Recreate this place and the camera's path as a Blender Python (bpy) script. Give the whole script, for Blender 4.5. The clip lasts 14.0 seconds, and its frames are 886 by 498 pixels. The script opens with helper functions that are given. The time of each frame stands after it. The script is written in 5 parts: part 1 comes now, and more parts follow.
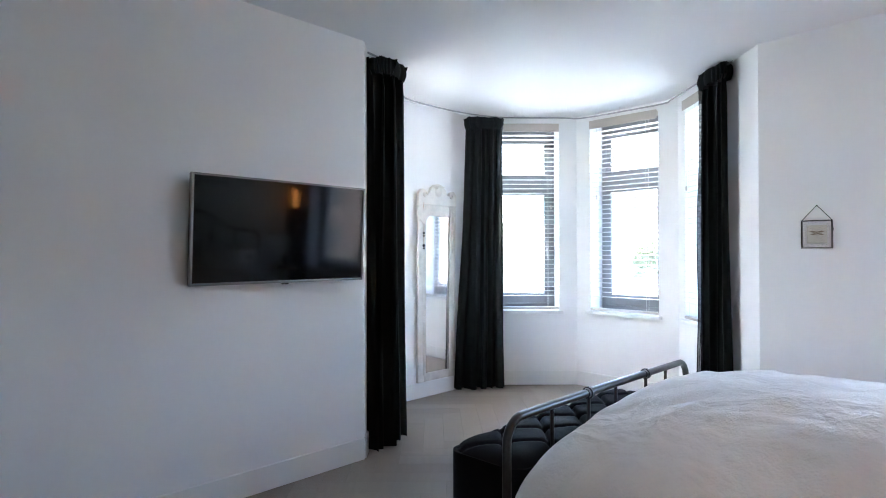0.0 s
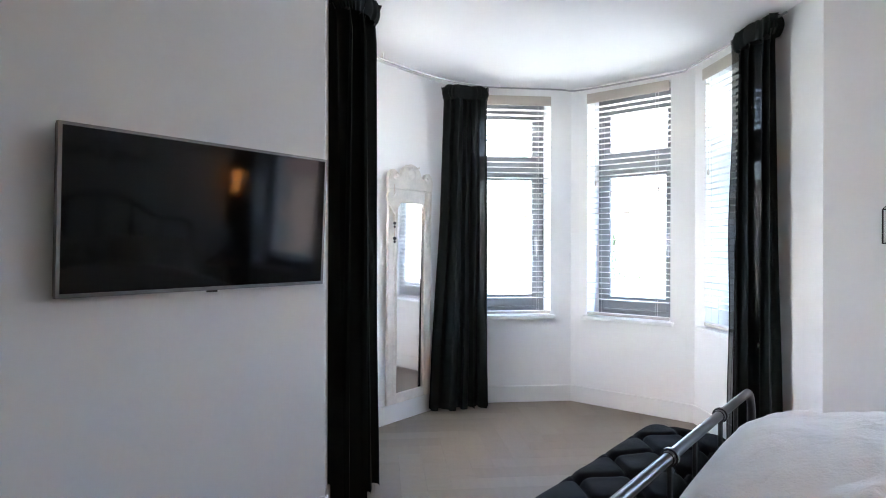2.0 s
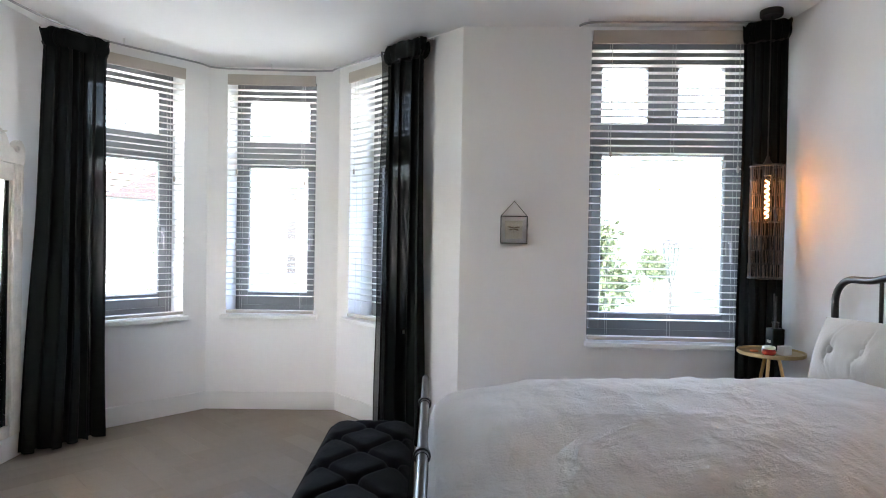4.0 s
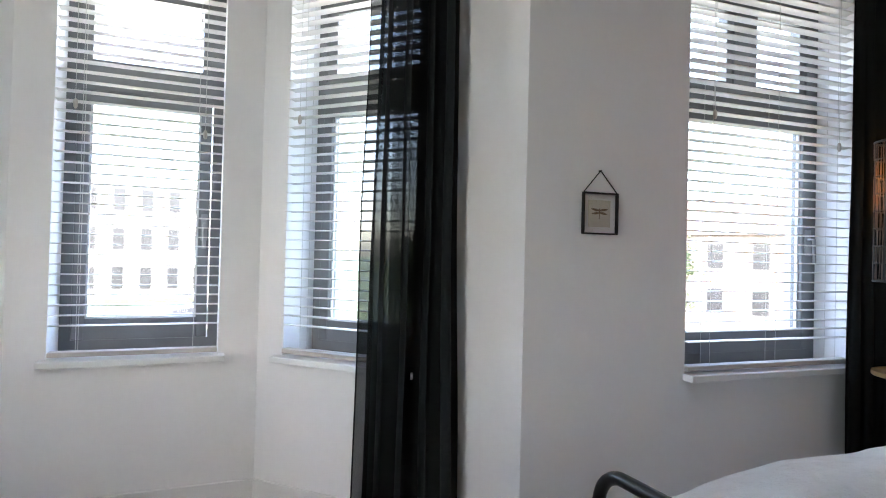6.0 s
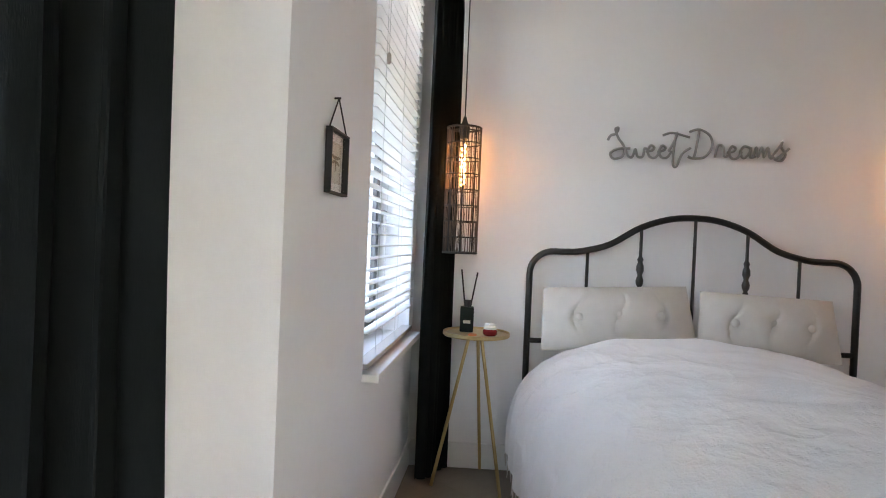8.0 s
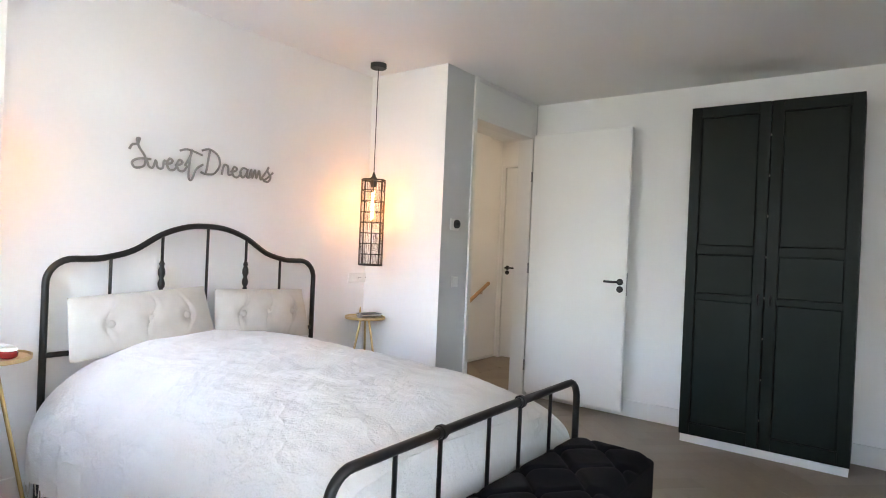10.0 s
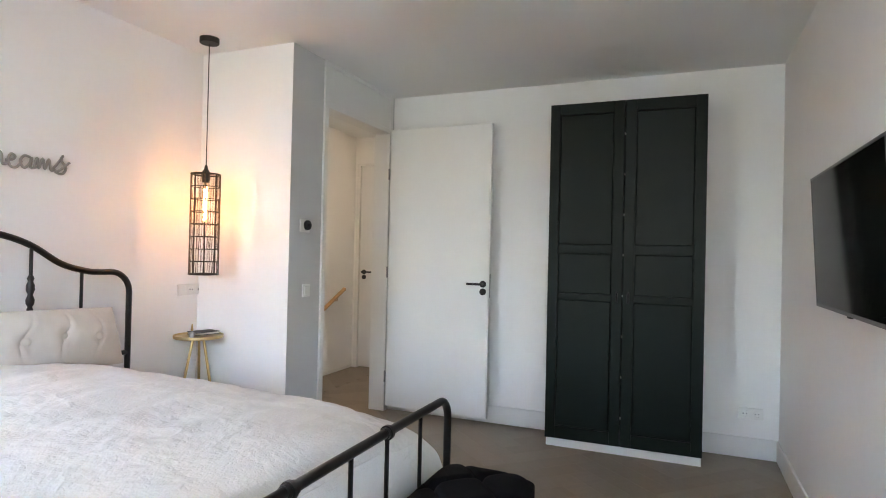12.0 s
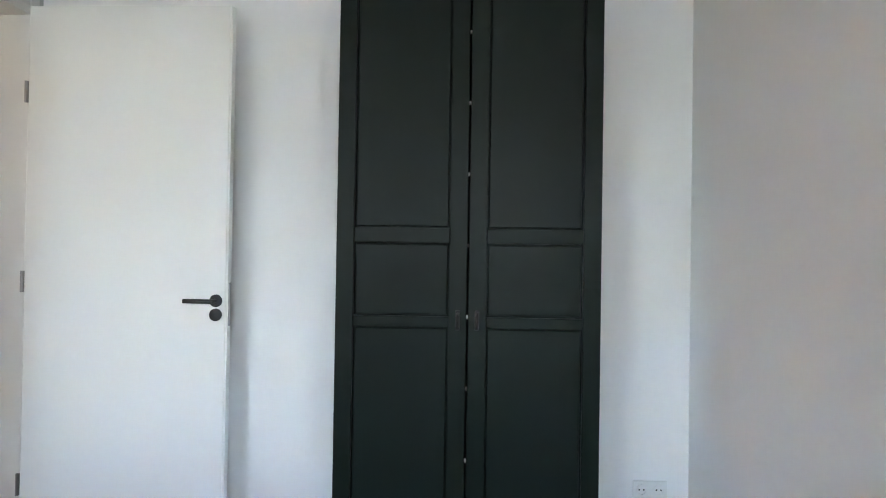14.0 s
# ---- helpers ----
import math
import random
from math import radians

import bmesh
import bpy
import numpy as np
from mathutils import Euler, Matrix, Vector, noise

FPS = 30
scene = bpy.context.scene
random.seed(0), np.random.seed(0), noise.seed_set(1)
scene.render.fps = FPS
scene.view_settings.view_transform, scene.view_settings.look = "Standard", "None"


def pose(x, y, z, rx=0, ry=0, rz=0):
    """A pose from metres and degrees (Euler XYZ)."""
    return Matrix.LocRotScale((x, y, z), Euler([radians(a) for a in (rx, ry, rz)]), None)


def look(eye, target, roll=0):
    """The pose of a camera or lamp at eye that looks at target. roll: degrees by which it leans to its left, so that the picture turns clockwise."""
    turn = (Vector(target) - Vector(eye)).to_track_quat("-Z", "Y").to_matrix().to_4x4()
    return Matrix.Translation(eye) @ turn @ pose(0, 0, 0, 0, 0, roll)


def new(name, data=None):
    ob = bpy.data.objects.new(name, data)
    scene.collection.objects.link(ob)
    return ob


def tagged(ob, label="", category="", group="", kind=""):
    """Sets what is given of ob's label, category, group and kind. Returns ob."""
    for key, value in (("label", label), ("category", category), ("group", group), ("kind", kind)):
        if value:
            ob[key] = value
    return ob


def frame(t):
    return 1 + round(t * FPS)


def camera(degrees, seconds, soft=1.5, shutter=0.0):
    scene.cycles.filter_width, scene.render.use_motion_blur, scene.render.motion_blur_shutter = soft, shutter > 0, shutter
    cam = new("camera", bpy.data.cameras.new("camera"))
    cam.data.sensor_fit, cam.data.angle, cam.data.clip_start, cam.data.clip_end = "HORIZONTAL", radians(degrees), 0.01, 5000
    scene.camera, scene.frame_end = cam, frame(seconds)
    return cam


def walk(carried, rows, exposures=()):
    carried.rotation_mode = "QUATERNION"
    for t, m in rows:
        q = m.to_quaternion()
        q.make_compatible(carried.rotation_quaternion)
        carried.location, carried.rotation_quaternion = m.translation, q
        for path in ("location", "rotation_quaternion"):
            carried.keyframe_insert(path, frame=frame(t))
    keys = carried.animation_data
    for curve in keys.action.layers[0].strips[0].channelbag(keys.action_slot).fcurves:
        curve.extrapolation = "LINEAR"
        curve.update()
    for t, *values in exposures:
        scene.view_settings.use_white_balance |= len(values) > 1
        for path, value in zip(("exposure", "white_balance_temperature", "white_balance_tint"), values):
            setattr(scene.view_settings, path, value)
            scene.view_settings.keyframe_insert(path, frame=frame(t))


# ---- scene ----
cam = camera(74.6, 14.0, soft=1.0)
PATH = [
    (0, (0.725, 4.053, 1.275), (2.118, 2.618, 1.292), -0.1),
    (0.5, (0.795, 4.005, 1.267), (2.252, 2.635, 1.288), -0.2),
    (1, (0.855, 3.958, 1.261), (2.331, 2.609, 1.28), -0.2),
    (1.5, (1.151, 3.748, 1.28), (2.619, 2.389, 1.287), -0.0),
    (2, (1.479, 3.527, 1.28), (2.746, 1.98, 1.277), 0.1),
    (2.2, (1.666, 3.477, 1.255), (2.744, 1.792, 1.254), 0.5),
    (2.5, (1.744, 3.376, 1.287), (2.55, 1.546, 1.275), 0.3),
    (3, (1.845, 3.468, 1.309), (2.208, 1.502, 1.283), 0.8),
    (3.5, (1.895, 3.624, 1.329), (2.016, 1.628, 1.294), 0.9),
    (6, (3.008, 1.942, 1.199), (2.242, 0.095, 1.226), 1.4),
    (6.5, (3.124, 1.487, 1.19), (2.026, -0.184, 1.19), 1.3),
    (7, (3.117, 1.07, 1.211), (1.617, -0.252, 1.18), 1.5),
    (7.5, (3.062, 0.653, 1.219), (1.22, -0.125, 1.165), 2.1),
    (8, (3.072, 0.388, 1.192), (1.074, 0.301, 1.166), 2.4),
    (8.5, (3.06, 0.153, 1.206), (1.134, 0.692, 1.19), 2.9),
    (9, (3.15, -0.035, 1.228), (1.445, 1.01, 1.23), 2.8),
    (9.2, (3.182, -0.15, 1.266), (1.603, 1.078, 1.263), 2.8),
    (11.3, (3.228, -0.468, 1.314), (2.225, 1.262, 1.328), 1.5),
    (11.5, (3.191, -0.404, 1.272), (2.212, 1.34, 1.301), 1.6),
    (12, (3.002, -0.069, 1.306), (2.242, 1.781, 1.324), 1.3),
    (12.5, (2.814, 0.31, 1.31), (2.412, 2.269, 1.321), 1.1),
    (13, (2.656, 0.75, 1.317), (2.543, 2.747, 1.329), 1.1),
    (13.5, (2.647, 1.278, 1.326), (2.613, 3.278, 1.334), 0.9),
    (14, (2.603, 1.759, 1.287), (2.552, 3.758, 1.309), 0.9),
]
EXPOSURE = [(0, 5.69, 5900, 9), (1.5, 5.62, 6200, 10), (2.5, 5.39, 6500, 11), (3.5, 5.19, 6750, 11), (6, 4.69, 6700, 11), (7, 4.69, 6750, 11), (8, 5.11, 7200, 11), (9, 5.83, 7100, 11),
            (11.5, 6.04, 7100, 11), (12.5, 5.84, 7200, 9), (13, 6.14, 6900, 7), (13.5, 6.30, 6750, 7), (14, 6.29, 6600, 7)]
walk(cam, [(t, look(e, g, r)) for t, e, g, r in PATH], EXPOSURE)
SKY, SUN, LANDING, FILAMENT, DAY_FILL = 0.15, 0.5, 0.7, 4.8, 1.2

# ---- world and light ----
SUN_EL, SUN_ROT = radians(52), radians(35)
world = bpy.data.worlds.new("sky")
scene.world = world
world.use_nodes = True
wn = world.node_tree
sky = wn.nodes.new("ShaderNodeTexSky")
sky.sky_type, sky.sun_disc = "NISHITA", False
sky.sun_elevation, sky.sun_rotation = SUN_EL, SUN_ROT
sky.air_density, sky.dust_density, sky.ozone_density = 1.0, 3.5, 1.0
wn.links.new(sky.outputs[0], wn.nodes["Background"].inputs[0])
wn.nodes["Background"].inputs[1].default_value = SKY
sun = new("sun", bpy.data.lights.new("sun", "SUN"))
sun.data.energy, sun.data.angle, sun.data.color = SUN, radians(12), (1.0, 0.96, 0.9)
sun.matrix_world = look((-20, 28, 34), (0, 0, 0))


# ---- materials ----
def material(name, color, rough=0.6, metal=0.0, spread=0.06, scale=6.0, fine=120.0, bump=0.0, bump_scale=180.0,
             color2=None, by_object=0.0, by_island=0.0, coat=0.0, stretch=(1, 1, 1), sheen=0.0):
    """A surface whose colour and roughness drift at two scales, with a fine relief."""
    m = bpy.data.materials.new(name)
    m.use_nodes = True
    nt = m.node_tree
    b = nt.nodes["Principled BSDF"]
    tc = nt.nodes.new("ShaderNodeTexCoord")
    mp = nt.nodes.new("ShaderNodeMapping")
    mp.inputs["Scale"].default_value = stretch
    nt.links.new(tc.outputs["Object"], mp.inputs["Vector"])
    big = nt.nodes.new("ShaderNodeTexNoise")
    big.inputs["Scale"].default_value, big.inputs["Detail"].default_value = scale, 5
    small = nt.nodes.new("ShaderNodeTexNoise")
    small.inputs["Scale"].default_value, small.inputs["Detail"].default_value = fine, 3
    for n in (big, small):
        nt.links.new(mp.outputs[0], n.inputs["Vector"])
    add = nt.nodes.new("ShaderNodeMath")
    add.operation = "MULTIPLY_ADD"
    add.inputs[1].default_value = 0.35
    nt.links.new(small.outputs[0], add.inputs[0])
    nt.links.new(big.outputs[0], add.inputs[2])
    last = add.outputs[0]
    if by_object or by_island:
        src = nt.nodes.new("ShaderNodeObjectInfo") if by_object else nt.nodes.new("ShaderNodeNewGeometry")
        out = src.outputs["Random"] if by_object else src.outputs["Random Per Island"]
        ma = nt.nodes.new("ShaderNodeMath")
        ma.operation = "MULTIPLY_ADD"
        ma.inputs[1].default_value = by_object or by_island
        nt.links.new(out, ma.inputs[0])
        nt.links.new(last, ma.inputs[2])
        last = ma.outputs[0]
    top = 1.0 + (by_object or by_island)
    ramp = nt.nodes.new("ShaderNodeMapRange")
    ramp.inputs["From Min"].default_value, ramp.inputs["From Max"].default_value = 0.3, top
    nt.links.new(last, ramp.inputs["Value"])
    mix = nt.nodes.new("ShaderNodeMix")
    mix.data_type = "RGBA"
    lo = color2 or tuple(max(0.0, c * (1 - spread * 1.6)) for c in color)
    hi = color if color2 else tuple(min(1.0, c * (1 + spread)) for c in color)
    mix.inputs["A"].default_value, mix.inputs["B"].default_value = (*lo, 1), (*hi, 1)
    nt.links.new(ramp.outputs[0], mix.inputs["Factor"])
    nt.links.new(mix.outputs["Result"], b.inputs["Base Color"])
    b.inputs["Metallic"].default_value = metal
    rr = nt.nodes.new("ShaderNodeMapRange")
    rr.inputs["To Min"].default_value, rr.inputs["To Max"].default_value = max(0.02, rough - 0.08), min(1.0, rough + 0.08)
    nt.links.new(big.outputs[0], rr.inputs["Value"])
    nt.links.new(rr.outputs[0], b.inputs["Roughness"])
    b.inputs["Coat Weight"].default_value = coat
    b.inputs["Sheen Weight"].default_value = sheen
    if bump:
        bn = nt.nodes.new("ShaderNodeTexNoise")
        bn.inputs["Scale"].default_value, bn.inputs["Detail"].default_value = bump_scale, 4
        nt.links.new(mp.outputs[0], bn.inputs["Vector"])
        bp = nt.nodes.new("ShaderNodeBump")
        bp.inputs["Strength"].default_value, bp.inputs["Distance"].default_value = bump, 0.004
        nt.links.new(bn.outputs[0], bp.inputs["Height"])
        nt.links.new(bp.outputs[0], b.inputs["Normal"])
    return m


def glass_material(name, tint=(1, 1, 1), rough=0.0):
    """Thin pane: clear, with a mirror-like gloss at grazing angles."""
    m = bpy.data.materials.new(name)
    m.use_nodes = True
    nt = m.node_tree
    nt.nodes.remove(nt.nodes["Principled BSDF"])
    tr, gl = nt.nodes.new("ShaderNodeBsdfTransparent"), nt.nodes.new("ShaderNodeBsdfGlossy")
    tr.inputs[0].default_value = (*tint, 1)
    gl.inputs["Roughness"].default_value = rough
    lw, mx = nt.nodes.new("ShaderNodeLayerWeight"), nt.nodes.new("ShaderNodeMixShader")
    pw, fr = nt.nodes.new("ShaderNodeMath"), nt.nodes.new("ShaderNodeMath")
    pw.operation, fr.operation = "POWER", "MULTIPLY_ADD"
    pw.inputs[1].default_value, fr.inputs[1].default_value, fr.inputs[2].default_value = 5.0, 0.7, 0.03
    nt.links.new(lw.outputs["Facing"], pw.inputs[0])
    nt.links.new(pw.outputs[0], fr.inputs[0])
    for a, c in ((fr.outputs[0], mx.inputs[0]), (tr.outputs[0], mx.inputs[1]), (gl.outputs[0], mx.inputs[2])):
        nt.links.new(a, c)
    nt.links.new(mx.outputs[0], nt.nodes["Material Output"].inputs[0])
    return m


def emit_material(name, color, strength):
    m = bpy.data.materials.new(name)
    m.use_nodes = True
    b = m.node_tree.nodes["Principled BSDF"]
    b.inputs["Base Color"].default_value = (*color, 1)
    b.inputs["Emission Color"].default_value = (*color, 1)
    b.inputs["Emission Strength"].default_value = strength
    return m


def sheer_material(name, color, through_share):
    """Loosely woven cloth that lets a little light straight through."""
    m = material(name, color, 0.9, spread=0.25, scale=5, fine=300, bump=0.25, bump_scale=400, stretch=(1, 1, 0.15))
    nt = m.node_tree
    tr, mx = nt.nodes.new("ShaderNodeBsdfTransparent"), nt.nodes.new("ShaderNodeMixShader")
    mx.inputs[0].default_value = through_share
    nt.links.new(nt.nodes["Principled BSDF"].outputs[0], mx.inputs[1])
    nt.links.new(tr.outputs[0], mx.inputs[2])
    nt.links.new(mx.outputs[0], nt.nodes["Material Output"].inputs[0])
    return m


def knit_material(name, color):
    """Soft woven blanket: small crossing ribs and slow creases."""
    m = material(name, color, 0.95, spread=0.05, scale=4, fine=90, sheen=0.25)
    nt = m.node_tree
    tc = nt.nodes.new("ShaderNodeTexCoord")
    h = None
    for sc, w in ((70, 0.6), (150, 0.4)):
        wv = nt.nodes.new("ShaderNodeTexNoise")
        wv.inputs["Scale"].default_value, wv.inputs["Distortion"].default_value = sc, 0.6
        wv.inputs["Detail"].default_value = 3
        nt.links.new(tc.outputs["Object"], wv.inputs["Vector"])
        ma = nt.nodes.new("ShaderNodeMath")
        ma.operation = "MULTIPLY_ADD"
        ma.inputs[1].default_value = w
        nt.links.new(wv.outputs[0], ma.inputs[0])
        if h:
            nt.links.new(h, ma.inputs[2])
        h = ma.outputs[0]
    # soft creases: thin ridges that wander across the cloth
    cr = nt.nodes.new("ShaderNodeTexNoise")
    cr.inputs["Scale"].default_value, cr.inputs["Detail"].default_value, cr.inputs["Distortion"].default_value = 2.1, 4, 0.4
    nt.links.new(tc.outputs["Object"], cr.inputs["Vector"])
    sub, ab, rg = (nt.nodes.new("ShaderNodeMath") for _ in range(3))
    sub.operation, ab.operation, rg.operation = "SUBTRACT", "ABSOLUTE", "MULTIPLY_ADD"
    sub.inputs[1].default_value = 0.5
    rg.inputs[1].default_value = -9.0
    rg.inputs[2].default_value = 1.0
    rg.use_clamp = True
    nt.links.new(cr.outputs[0], sub.inputs[0])
    nt.links.new(sub.outputs[0], ab.inputs[0])
    nt.links.new(ab.outputs[0], rg.inputs[0])
    b1 = nt.nodes.new("ShaderNodeBump")
    b1.inputs["Strength"].default_value, b1.inputs["Distance"].default_value = 0.7, 0.014
    nt.links.new(rg.outputs[0], b1.inputs["Height"])
    bp = nt.nodes.new("ShaderNodeBump")
    bp.inputs["Strength"].default_value, bp.inputs["Distance"].default_value = 0.55, 0.010
    nt.links.new(h, bp.inputs["Height"])
    nt.links.new(b1.outputs[0], bp.inputs["Normal"])
    nt.links.new(bp.outputs[0], nt.nodes["Principled BSDF"].inputs["Normal"])
    return m


M = dict(
    wall=material("wall_paint", (0.86, 0.855, 0.85), 0.75, spread=0.025, scale=1.3, fine=40, bump=0.12, bump_scale=260),
    ceiling=material("ceiling_paint", (0.86, 0.86, 0.86), 0.8, spread=0.02, scale=1.2, fine=40, bump=0.1, bump_scale=220),
    grey_wall=material("grey_door_wall", (0.62, 0.62, 0.62), 0.6, spread=0.03, scale=2, fine=60, bump=0.05),
    trim=material("white_trim_paint", (0.80, 0.80, 0.79), 0.4, spread=0.03, scale=3, fine=80, bump=0.04),
    door=material("door_paint", (0.80, 0.80, 0.785), 0.38, spread=0.02, scale=2, fine=60, bump=0.03),
    oak=material("grey_oak", (0.31, 0.262, 0.212), 0.5, spread=0.2, scale=3, fine=60, bump=0.2, bump_scale=90,
                 color2=(0.20, 0.162, 0.128), by_object=0.5, stretch=(1, 9, 1)),
    joint=material("floor_joint", (0.10, 0.08, 0.06), 0.9),
    anthracite=material("grey_window_frame", (0.17, 0.175, 0.18), 0.45, spread=0.08, bump=0.05),
    white_frame=material("white_window_edge", (0.75, 0.75, 0.75), 0.4),
    slat=material("blind_slat_paint", (0.74, 0.715, 0.68), 0.4, spread=0.05, scale=8, fine=60, by_object=0.25),
    rail=material("blind_rail_paint", (0.50, 0.45, 0.39), 0.45, spread=0.05, stretch=(1, 6, 6)),
    cord=material("cord", (0.6, 0.59, 0.56), 0.8),
    glass=glass_material("window_glass"),
    curtain=sheer_material("black_curtain_cloth", (0.008, 0.0102, 0.0105), 0.010),
    curtain_mid=sheer_material("double_black_curtain_cloth", (0.008, 0.0102, 0.0105), 0.03),
    curtain_edge=sheer_material("thin_black_curtain_cloth", (0.008, 0.0102, 0.0105), 0.15),
    black_metal=material("black_bed_tube", (0.008, 0.008, 0.009), 0.32, spread=0.2, bump=0.05, coat=0.2),
    black_matt=material("black_matt", (0.012, 0.012, 0.013), 0.55, spread=0.2),
    velvet=material("black_velvet", (0.005, 0.0055, 0.008), 0.85, spread=0.3, scale=9, bump=0.3, bump_scale=300),
    knit=knit_material("white_blanket", (0.80, 0.79, 0.775)),
    linen=material("linen_cushion", (0.62, 0.575, 0.52), 0.9, spread=0.08, scale=8, fine=260, bump=0.4, bump_scale=420, sheen=0.2),
    sheet=material("mattress_ticking", (0.7, 0.69, 0.67), 0.9),
    mirror=material("mirror_silver", (0.9, 0.9, 0.9), 0.03, metal=1.0, spread=0.0),
    cream=material("cream_chalk_paint", (0.72, 0.68, 0.62), 0.75, spread=0.15, scale=10, fine=60, bump=0.35, bump_scale=70),
    brass=material("brushed_brass", (0.60, 0.43, 0.20), 0.32, metal=1.0, spread=0.1, bump=0.05),
    brass_top=material("hammered_brass", (0.62, 0.47, 0.25), 0.4, metal=1.0, spread=0.15, scale=12, bump=0.25, bump_scale=120),
    green_black=material("dark_green_lacquer", (0.0042, 0.0088, 0.0068), 0.45, spread=0.12, scale=3, fine=40, bump=0.06, bump_scale=60),
    screen=material("tv_screen", (0.002, 0.002, 0.0022), 0.03, spread=0.0),
    bezel=material("dark_silver_bezel", (0.2, 0.2, 0.205), 0.4, metal=0.8),
    silver=material("silver_fitting", (0.35, 0.35, 0.36), 0.35, metal=0.9),
    sign=material("grey_sign", (0.26, 0.255, 0.245), 0.5, spread=0.15, bump=0.1),
    plastic=material("white_plastic", (0.78, 0.78, 0.76), 0.35, spread=0.02),
    wicker=material("dark_cane", (0.10, 0.072, 0.055), 0.6, spread=0.3, by_island=0.6),
    bulb=glass_material("bulb_glass", (1.0, 0.92, 0.8)),
    filament=emit_material("filament", (1.0, 0.42, 0.12), FILAMENT),
    redglass=material("red_candle_glass", (0.25, 0.02, 0.02), 0.12, coat=0.6),
    orange=material("orange_wax", (0.75, 0.25, 0.1), 0.5),
    paper=material("pressed_paper", (0.62, 0.58, 0.50), 0.8, spread=0.1),
    insect=material("brown_wing", (0.16, 0.11, 0.06), 0.7),
    beech=material("beech_rail", (0.45, 0.27, 0.13), 0.45, spread=0.2, stretch=(8, 1, 8), bump=0.1),
)
M["screen"].node_tree.nodes["Principled BSDF"].inputs["Specular IOR Level"].default_value = 0.22
M["green_black"].node_tree.nodes["Principled BSDF"].inputs["Specular IOR Level"].default_value = 0.18
for k in ("curtain", "curtain_mid", "curtain_edge", "velvet"):
    M[k].node_tree.nodes["Principled BSDF"].inputs["Specular IOR Level"].default_value = 0.15


# ---- building blocks ----
def part(name, bm, mat, parent=None, label="", smooth=False):
    """Links a bmesh as one mesh object under a thing or a part."""
    me = bpy.data.meshes.new(name)
    bm.to_mesh(me)
    bm.free()
    for m in (mat if isinstance(mat, (list, tuple)) else (mat,)):
        me.materials.append(m)
    if smooth:
        for p in me.polygons:
            p.use_smooth = True
        me.set_sharp_from_angle(angle=radians(40))
    ob = new(name, me)
    if parent is not None:
        ob.parent = parent
    if label:
        ob["label"] = label
    return ob


def thing(name, label, category, at=None, group="", kind=""):
    """An Empty at the base of a thing, for its parts."""
    ob = tagged(new(name), label, category, group, kind)
    if at is not None:
        ob.matrix_world = at
    return ob


def box(x0, y0, z0, x1, y1, z1, bevel=0.0, seg=2, bm=None, m=None):
    bm = bm or bmesh.new()
    vs = [bm.verts.new((x, y, z)) for x in (x0, x1) for y in (y0, y1) for z in (z0, z1)]
    fs = [bm.faces.new([vs[i] for i in q]) for q in
          ((0, 1, 3, 2), (4, 6, 7, 5), (0, 4, 5, 1), (2, 3, 7, 6), (0, 2, 6, 4), (1, 5, 7, 3))]
    if bevel:
        es = list({e for f in fs for e in f.edges})
        bmesh.ops.bevel(bm, geom=es, offset=bevel, segments=seg, profile=0.5, affect="EDGES")
    if m is not None:
        bmesh.ops.transform(bm, matrix=m, verts=vs if not bevel else bm.verts)
    return bm


def tube(points, r, n=10, bm=None, closed=False, cap=True):
    """A round bar along a line of points."""
    bm = bm or bmesh.new()
    pts = [Vector(p) for p in points]
    rs = r if isinstance(r, (list, tuple)) else [r] * len(pts)
    k = len(pts)
    rings = []
    ref = None
    for i, p in enumerate(pts):
        a = pts[i - 1] if (i or closed) else p
        b = pts[(i + 1) % k] if (i < k - 1 or closed) else p
        d = (b - a).normalized()
        if ref is None:
            ref = Vector((0, 0, 1)) if abs(d.z) < 0.9 else Vector((1, 0, 0))
        side = d.cross(ref).normalized()
        ref = side.cross(d).normalized()
        rings.append([bm.verts.new(p + rs[i] * (math.cos(2 * math.pi * j / n) * side + math.sin(2 * math.pi * j / n) * ref))
                      for j in range(n)])
    for i in range(k if closed else k - 1):
        a, b = rings[i], rings[(i + 1) % k]
        for j in range(n):
            bm.faces.new((a[j], a[(j + 1) % n], b[(j + 1) % n], b[j]))
    if cap and not closed:
        bm.faces.new(rings[0][::-1])
        bm.faces.new(rings[-1])
    return bm


def lathe(profile, n=24, at=(0, 0, 0), bm=None):
    """Turns (radius, height) pairs round the upright axis."""
    bm = bm or bmesh.new()
    rings = [[bm.verts.new((at[0] + max(r, 1e-4) * math.cos(2 * math.pi * j / n), at[1] + max(r, 1e-4) * math.sin(2 * math.pi * j / n), at[2] + z))
              for j in range(n)] for r, z in profile]
    for a, b in zip(rings, rings[1:]):
        for j in range(n):
            bm.faces.new((a[j], a[(j + 1) % n], b[(j + 1) % n], b[j]))
    bm.faces.new(rings[0][::-1])
    bm.faces.new(rings[-1])
    return bm


def grid(nu, nv, f, bm=None):
    bm = bm or bmesh.new()
    vs = [[bm.verts.new(f(i / (nu - 1), j / (nv - 1))) for j in range(nv)] for i in range(nu)]
    for i in range(nu - 1):
        for j in range(nv - 1):
            bm.faces.new((vs[i][j], vs[i + 1][j], vs[i + 1][j + 1], vs[i][j + 1]))
    return bm


